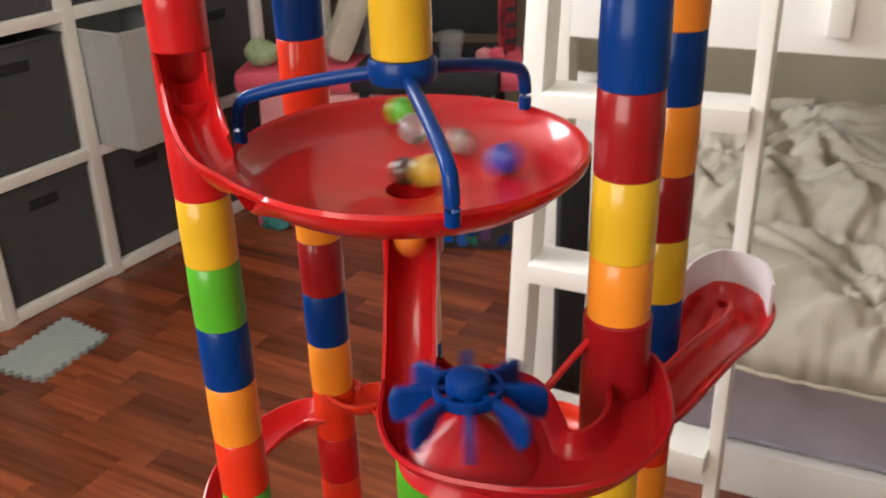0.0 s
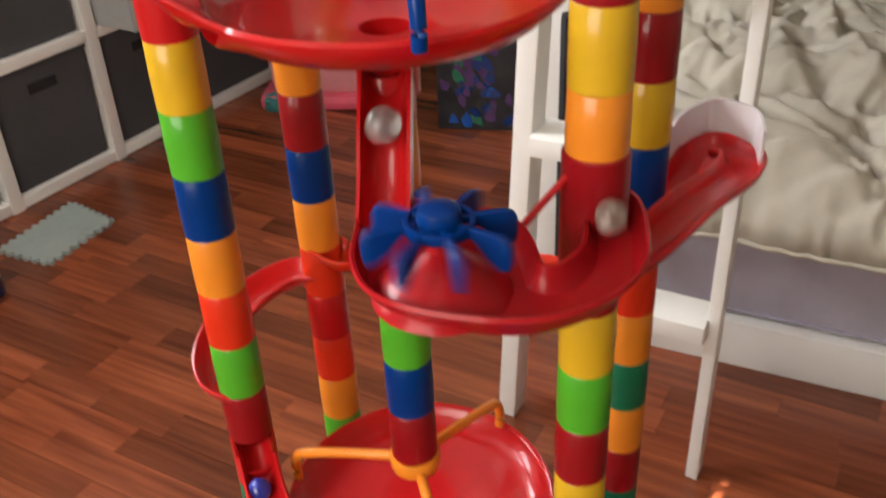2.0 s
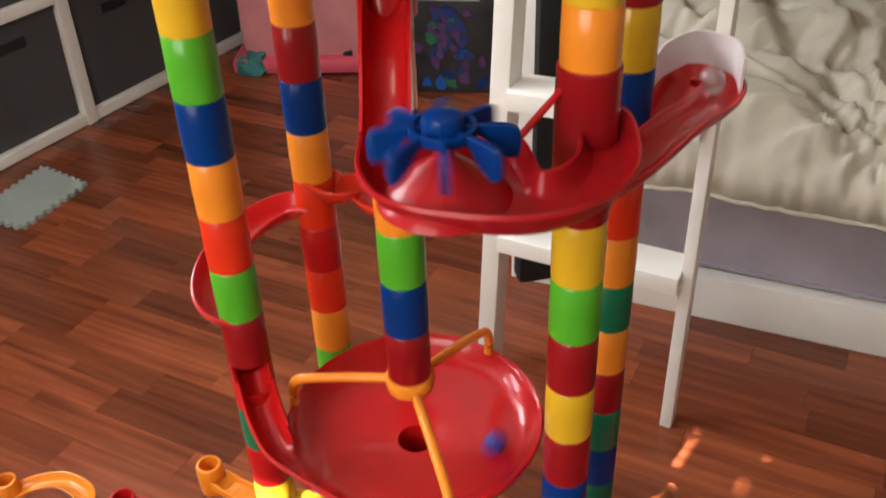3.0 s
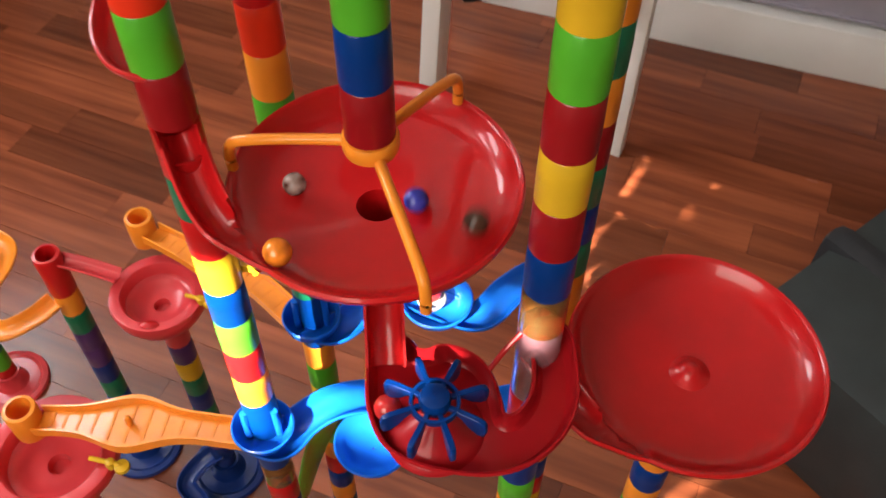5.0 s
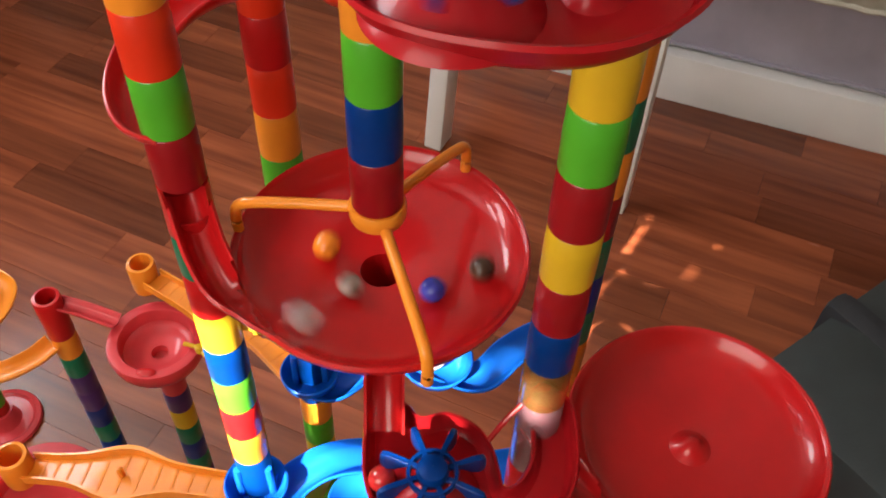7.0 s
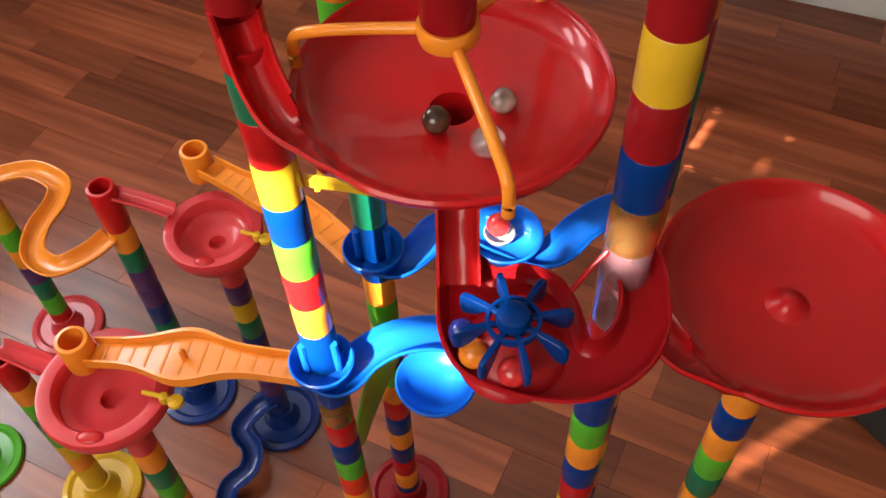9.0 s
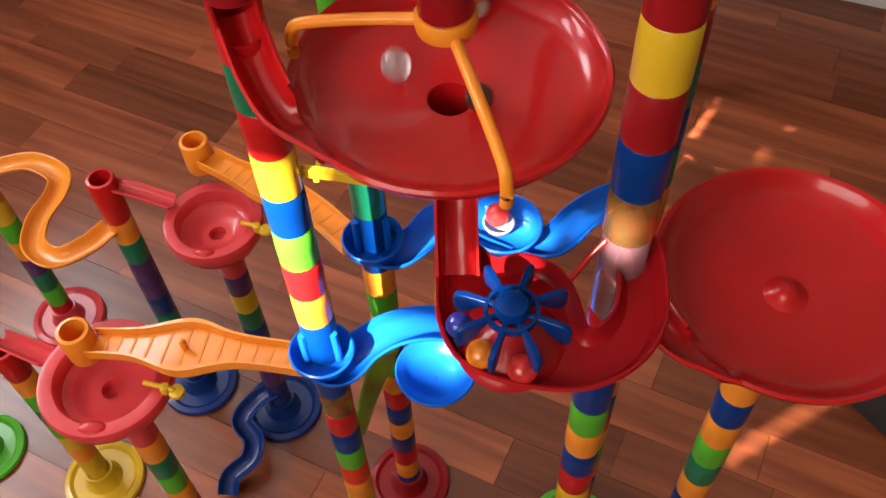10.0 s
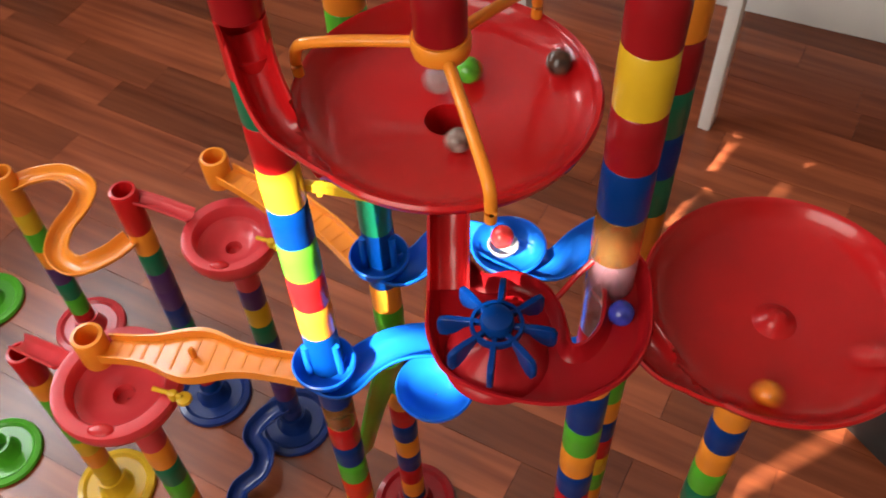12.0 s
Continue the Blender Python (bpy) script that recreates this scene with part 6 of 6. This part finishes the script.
    ('orange', 0.0076, [(0, -0.0118, 0.3570, 1.0240), (0.15, -0.0125, 0.3310, 0.9928), (0.3, -0.0073, 0.2823, 0.9743), (0.6, 0.0627, 0.2719, 0.9743), (0.8, 0.0793, 0.3196, 0.9723), (0.95, 0.1000, 0.3550, 0.9371), (1.2, 0.1650, 0.4500, 0.9250), (1.4, 0.1460, 0.4660, 0.9180), (1.7, 0.1220, 0.4340, 0.9100), (2, 0.1110, 0.4200, 0.8920), (2.4, 0.0800, 0.4340, 0.8850), (2.8, -0.0400, 0.4800, 0.8650), (3, -0.0713, 0.4880, 0.8560), (3.3, -0.1180, 0.4790, 0.8360), (3.6, -0.1370, 0.4240, 0.8300), (3.8, -0.1086, 0.3980, 0.8180), (3.9, -0.1086, 0.3980, 0.8120), (4.1, -0.1044, 0.3777, 0.7610), (4.25, -0.0820, 0.3458, 0.7530), (5.3, -0.0469, 0.3412, 0.7399), (5.4, -0.0091, 0.3331, 0.7392), (5.5, 0.0264, 0.3378, 0.7410), (5.6, 0.0491, 0.3611, 0.7422), (5.7, 0.0506, 0.3914, 0.7409), (5.8, 0.0369, 0.4204, 0.7400), (5.9, 0.0106, 0.4377, 0.7391), (6, -0.0186, 0.4383, 0.7383), (6.1, -0.0417, 0.4246, 0.7376), (6.2, -0.0537, 0.3986, 0.7369), (6.3, -0.0430, 0.3698, 0.7356), (6.4, -0.0204, 0.3538, 0.7355), (6.5, 0.0038, 0.3522, 0.7362), (6.6, 0.0203, 0.3582, 0.7370), (6.7, 0.0211, 0.3731, 0.7357), (6.8, 0.0084, 0.3906, 0.7329), (6.9, -0.0097, 0.4137, 0.7338), (7, -0.0416, 0.3980, 0.7347), (7.1, -0.0432, 0.3688, 0.7357), (7.2, -0.0343, 0.3425, 0.7383), (7.3, -0.0112, 0.3444, 0.7370), (7.4, 0.0098, 0.3649, 0.7348), (7.5, 0.0162, 0.3955, 0.7344), (7.6, 0.0048, 0.4177, 0.7353), (7.9, -0.0120, 0.3880, 0.7140), (8.3, -0.0120, 0.3303, 0.6710), (9.3, -0.0062, 0.2755, 0.6650), (10.5, -0.0043, 0.2730, 0.6650), (10.9, -0.0010, 0.2671, 0.6650), (11.3, 0.0544, 0.2560, 0.6650), (11.5, 0.0760, 0.3003, 0.6630), (11.7, 0.1000, 0.3000, 0.6400), (12, 0.1579, 0.2833, 0.6150)]),
    ('blue', 0.007, [(0, 0.1110, 0.4200, 0.8995), (0.6, 0.0000, 0.4680, 0.8653), (0.95, -0.0713, 0.4880, 0.8516), (1.2, -0.1050, 0.4634, 0.8379), (1.5, -0.1325, 0.4096, 0.8294), (1.8, -0.0982, 0.3561, 0.8140), (2, -0.1050, 0.3776, 0.7610), (2.15, -0.0827, 0.3462, 0.7530), (2.4, 0.0012, 0.4552, 0.7432), (2.5, -0.0477, 0.4465, 0.7432), (2.6, -0.0640, 0.4288, 0.7411), (2.7, -0.0671, 0.4052, 0.7392), (2.8, -0.0605, 0.3858, 0.7372), (2.9, -0.0228, 0.3424, 0.7369), (3, 0.0364, 0.3680, 0.7380), (3.1, 0.0420, 0.3891, 0.7384), (3.2, 0.0391, 0.4107, 0.7388), (3.3, 0.0138, 0.4352, 0.7383), (3.4, -0.0182, 0.4382, 0.7376), (3.5, -0.0418, 0.4224, 0.7367), (3.6, -0.0492, 0.3977, 0.7354), (3.7, -0.0402, 0.3772, 0.7340), (3.8, -0.0241, 0.3654, 0.7331), (3.9, -0.0045, 0.3654, 0.7328), (4, 0.0108, 0.3763, 0.7331), (4.1, 0.0153, 0.3935, 0.7335), (4.2, 0.0080, 0.4094, 0.7338), (4.3, -0.0076, 0.4176, 0.7339), (4.4, -0.0249, 0.4146, 0.7338), (4.5, -0.0365, 0.4021, 0.7336), (4.6, -0.0381, 0.3856, 0.7332), (4.7, -0.0295, 0.3718, 0.7328), (4.8, -0.0145, 0.3662, 0.7325), (4.9, 0.0002, 0.3705, 0.7324), (5, 0.0090, 0.3822, 0.7325), (5.1, 0.0087, 0.3968, 0.7326), (5.3, -0.0369, 0.4028, 0.7337), (5.4, -0.0408, 0.3732, 0.7344), (5.5, -0.0249, 0.3584, 0.7343), (5.6, -0.0037, 0.3603, 0.7337), (5.7, 0.0154, 0.3811, 0.7336), (5.8, 0.0068, 0.4108, 0.7338), (5.9, -0.0161, 0.4219, 0.7347), (6, -0.0366, 0.4033, 0.7338), (6.1, -0.0317, 0.3766, 0.7326), (6.2, -0.0089, 0.3664, 0.7325), (6.3, 0.0118, 0.3799, 0.7331), (6.4, 0.0107, 0.3996, 0.7331), (6.5, -0.0117, 0.4134, 0.7331), (6.6, -0.0359, 0.3875, 0.7328), (6.7, -0.0341, 0.3560, 0.7355), (6.8, -0.0130, 0.3519, 0.7350), (6.9, 0.0024, 0.3556, 0.7349), (7, 0.0144, 0.3649, 0.7348), (7.1, 0.0191, 0.3676, 0.7352), (7.2, 0.0174, 0.3720, 0.7345), (7.3, 0.0135, 0.3935, 0.7332), (7.4, 0.0094, 0.3958, 0.7326), (7.5, 0.0046, 0.3989, 0.7322), (7.6, -0.0268, 0.4082, 0.7330), (7.7, -0.0170, 0.3800, 0.7310), (7.8, -0.0030, 0.3776, 0.7313), (8, -0.0120, 0.3880, 0.7140), (8.4, -0.0120, 0.3303, 0.6710), (9.3, -0.0138, 0.2915, 0.6650), (10.5, -0.0141, 0.2907, 0.6650), (10.9, -0.0115, 0.2956, 0.6650), (11.5, 0.0194, 0.2659, 0.6650), (11.9, 0.0760, 0.3003, 0.6630), (12, 0.0760, 0.3053, 0.6630)]),
    ('brown', 0.0072, [(0, -0.0120, 0.3880, 1.0180), (0.2, -0.0116, 0.3590, 1.0270), (0.3, -0.0120, 0.3470, 1.0100), (0.45, -0.0073, 0.2823, 0.9740), (0.6, 0.0490, 0.2680, 0.9740), (0.8, 0.0793, 0.3150, 0.9723), (1.2, 0.0800, 0.3180, 0.9720), (1.4, 0.1180, 0.3780, 0.9370), (1.6, 0.1680, 0.4620, 0.9250), (1.85, 0.1400, 0.4580, 0.9170), (2.1, 0.1110, 0.4200, 0.9000), (3, -0.0713, 0.4880, 0.8560), (3.6, -0.1340, 0.4520, 0.8320), (4.2, -0.1086, 0.3980, 0.8100), (4.45, -0.1042, 0.3770, 0.7610), (4.65, -0.0821, 0.3450, 0.7530), (4.8, -0.0410, 0.3262, 0.7432), (4.95, 0.0226, 0.3388, 0.7399), (5.1, 0.0436, 0.3910, 0.7389), (5.3, 0.0141, 0.4190, 0.7360), (5.4, -0.0513, 0.4228, 0.7383), (5.5, -0.0559, 0.3443, 0.7403), (5.6, -0.0145, 0.3296, 0.7396), (5.7, 0.0289, 0.3362, 0.7412), (5.8, 0.0484, 0.3649, 0.7409), (5.9, 0.0511, 0.3985, 0.7408), (6, 0.0385, 0.4309, 0.7414), (6.1, -0.0100, 0.4419, 0.7386), (6.2, -0.0412, 0.4181, 0.7363), (6.3, -0.0405, 0.3891, 0.7339), (6.4, -0.0490, 0.3852, 0.7354), (6.5, -0.0566, 0.3793, 0.7369), (6.6, -0.0369, 0.3424, 0.7381), (6.7, -0.0104, 0.3195, 0.7434), (6.8, 0.0172, 0.3306, 0.7408), (6.9, 0.0350, 0.3512, 0.7398), (7, 0.0411, 0.3754, 0.7387), (7.1, 0.0331, 0.4022, 0.7372), (7.2, 0.0037, 0.4160, 0.7345), (7.3, -0.0305, 0.4234, 0.7359), (7.4, -0.0561, 0.4085, 0.7375), (7.5, -0.0612, 0.3831, 0.7376), (7.6, -0.0571, 0.3841, 0.7369), (7.7, -0.0531, 0.3856, 0.7361), (7.8, -0.0508, 0.3827, 0.7358), (7.9, -0.0482, 0.3801, 0.7354), (8, -0.0456, 0.3779, 0.7350), (8.1, -0.0430, 0.3759, 0.7347), (8.2, -0.0403, 0.3744, 0.7344), (8.3, -0.0374, 0.3731, 0.7340), (8.4, -0.0347, 0.3723, 0.7337), (8.5, -0.0321, 0.3716, 0.7334), (8.6, -0.0295, 0.3713, 0.7331), (8.7, -0.0269, 0.3714, 0.7328), (8.8, -0.0246, 0.3717, 0.7325), (8.9, -0.0224, 0.3722, 0.7322), (9, -0.0204, 0.3728, 0.7320), (9.1, -0.0186, 0.3738, 0.7318), (9.2, -0.0169, 0.3750, 0.7315), (9.3, -0.0155, 0.3762, 0.7313), (9.4, -0.0138, 0.3769, 0.7312), (9.5, -0.0122, 0.3777, 0.7312), (9.6, -0.0007, 0.4032, 0.7322), (9.7, -0.0307, 0.3973, 0.7325), (9.8, -0.0272, 0.3903, 0.7317), (9.9, -0.0162, 0.3799, 0.7312), (10, 0.0021, 0.3800, 0.7318), (10.1, 0.0045, 0.4002, 0.7325), (10.2, -0.0120, 0.4103, 0.7327), (10.3, -0.0275, 0.4011, 0.7324), (10.4, -0.0260, 0.3855, 0.7316), (10.5, -0.0117, 0.3805, 0.7312), (10.6, -0.0007, 0.3904, 0.7312), (10.7, -0.0058, 0.4028, 0.7318), (10.8, -0.0194, 0.4029, 0.7319), (10.9, -0.0247, 0.3914, 0.7314), (11, -0.0160, 0.3827, 0.7312), (11.1, -0.0137, 0.3770, 0.7312), (11.2, -0.0091, 0.3715, 0.7319), (11.3, -0.0025, 0.3672, 0.7328), (11.4, 0.0057, 0.3650, 0.7340), (11.5, 0.0149, 0.3652, 0.7351), (11.6, 0.0240, 0.3692, 0.7360), (11.7, 0.0325, 0.3760, 0.7370), (11.8, 0.0398, 0.3855, 0.7381), (11.9, 0.0451, 0.3975, 0.7394), (12, 0.0474, 0.4113, 0.7407)]),
    ('red', 0.0076, [(0, -0.0138, 0.2951, 0.6650), (5.5, -0.0138, 0.2951, 0.6650), (7.5, -0.0152, 0.2922, 0.6650), (9.3, 0.0127, 0.2666, 0.6650), (10.5, 0.0147, 0.2646, 0.6650), (11, 0.0220, 0.2676, 0.6650), (11.6, 0.0760, 0.3003, 0.6630), (11.8, 0.1100, 0.3020, 0.6400), (12, 0.2213, 0.3069, 0.6150)]),
]


def motions():
    x, y, z = wheel_top.location
    walk(wheel_top, [(0.1 * k, pose(x, y, z, 0, 0, -42 * k)) for k in range(121)])
    x, y, z = wheel_low.location
    walk(wheel_low, [(t, pose(x, y, z, 0, 0, a)) for t, a in WHEEL_TURNS])
    for kind, r, rows in MARBLE_WALKS:
        walk(marble(kind, r), [(t, pose(x, y, z, 0, 0, 40 * t)) for t, x, y, z in rows])


motions()
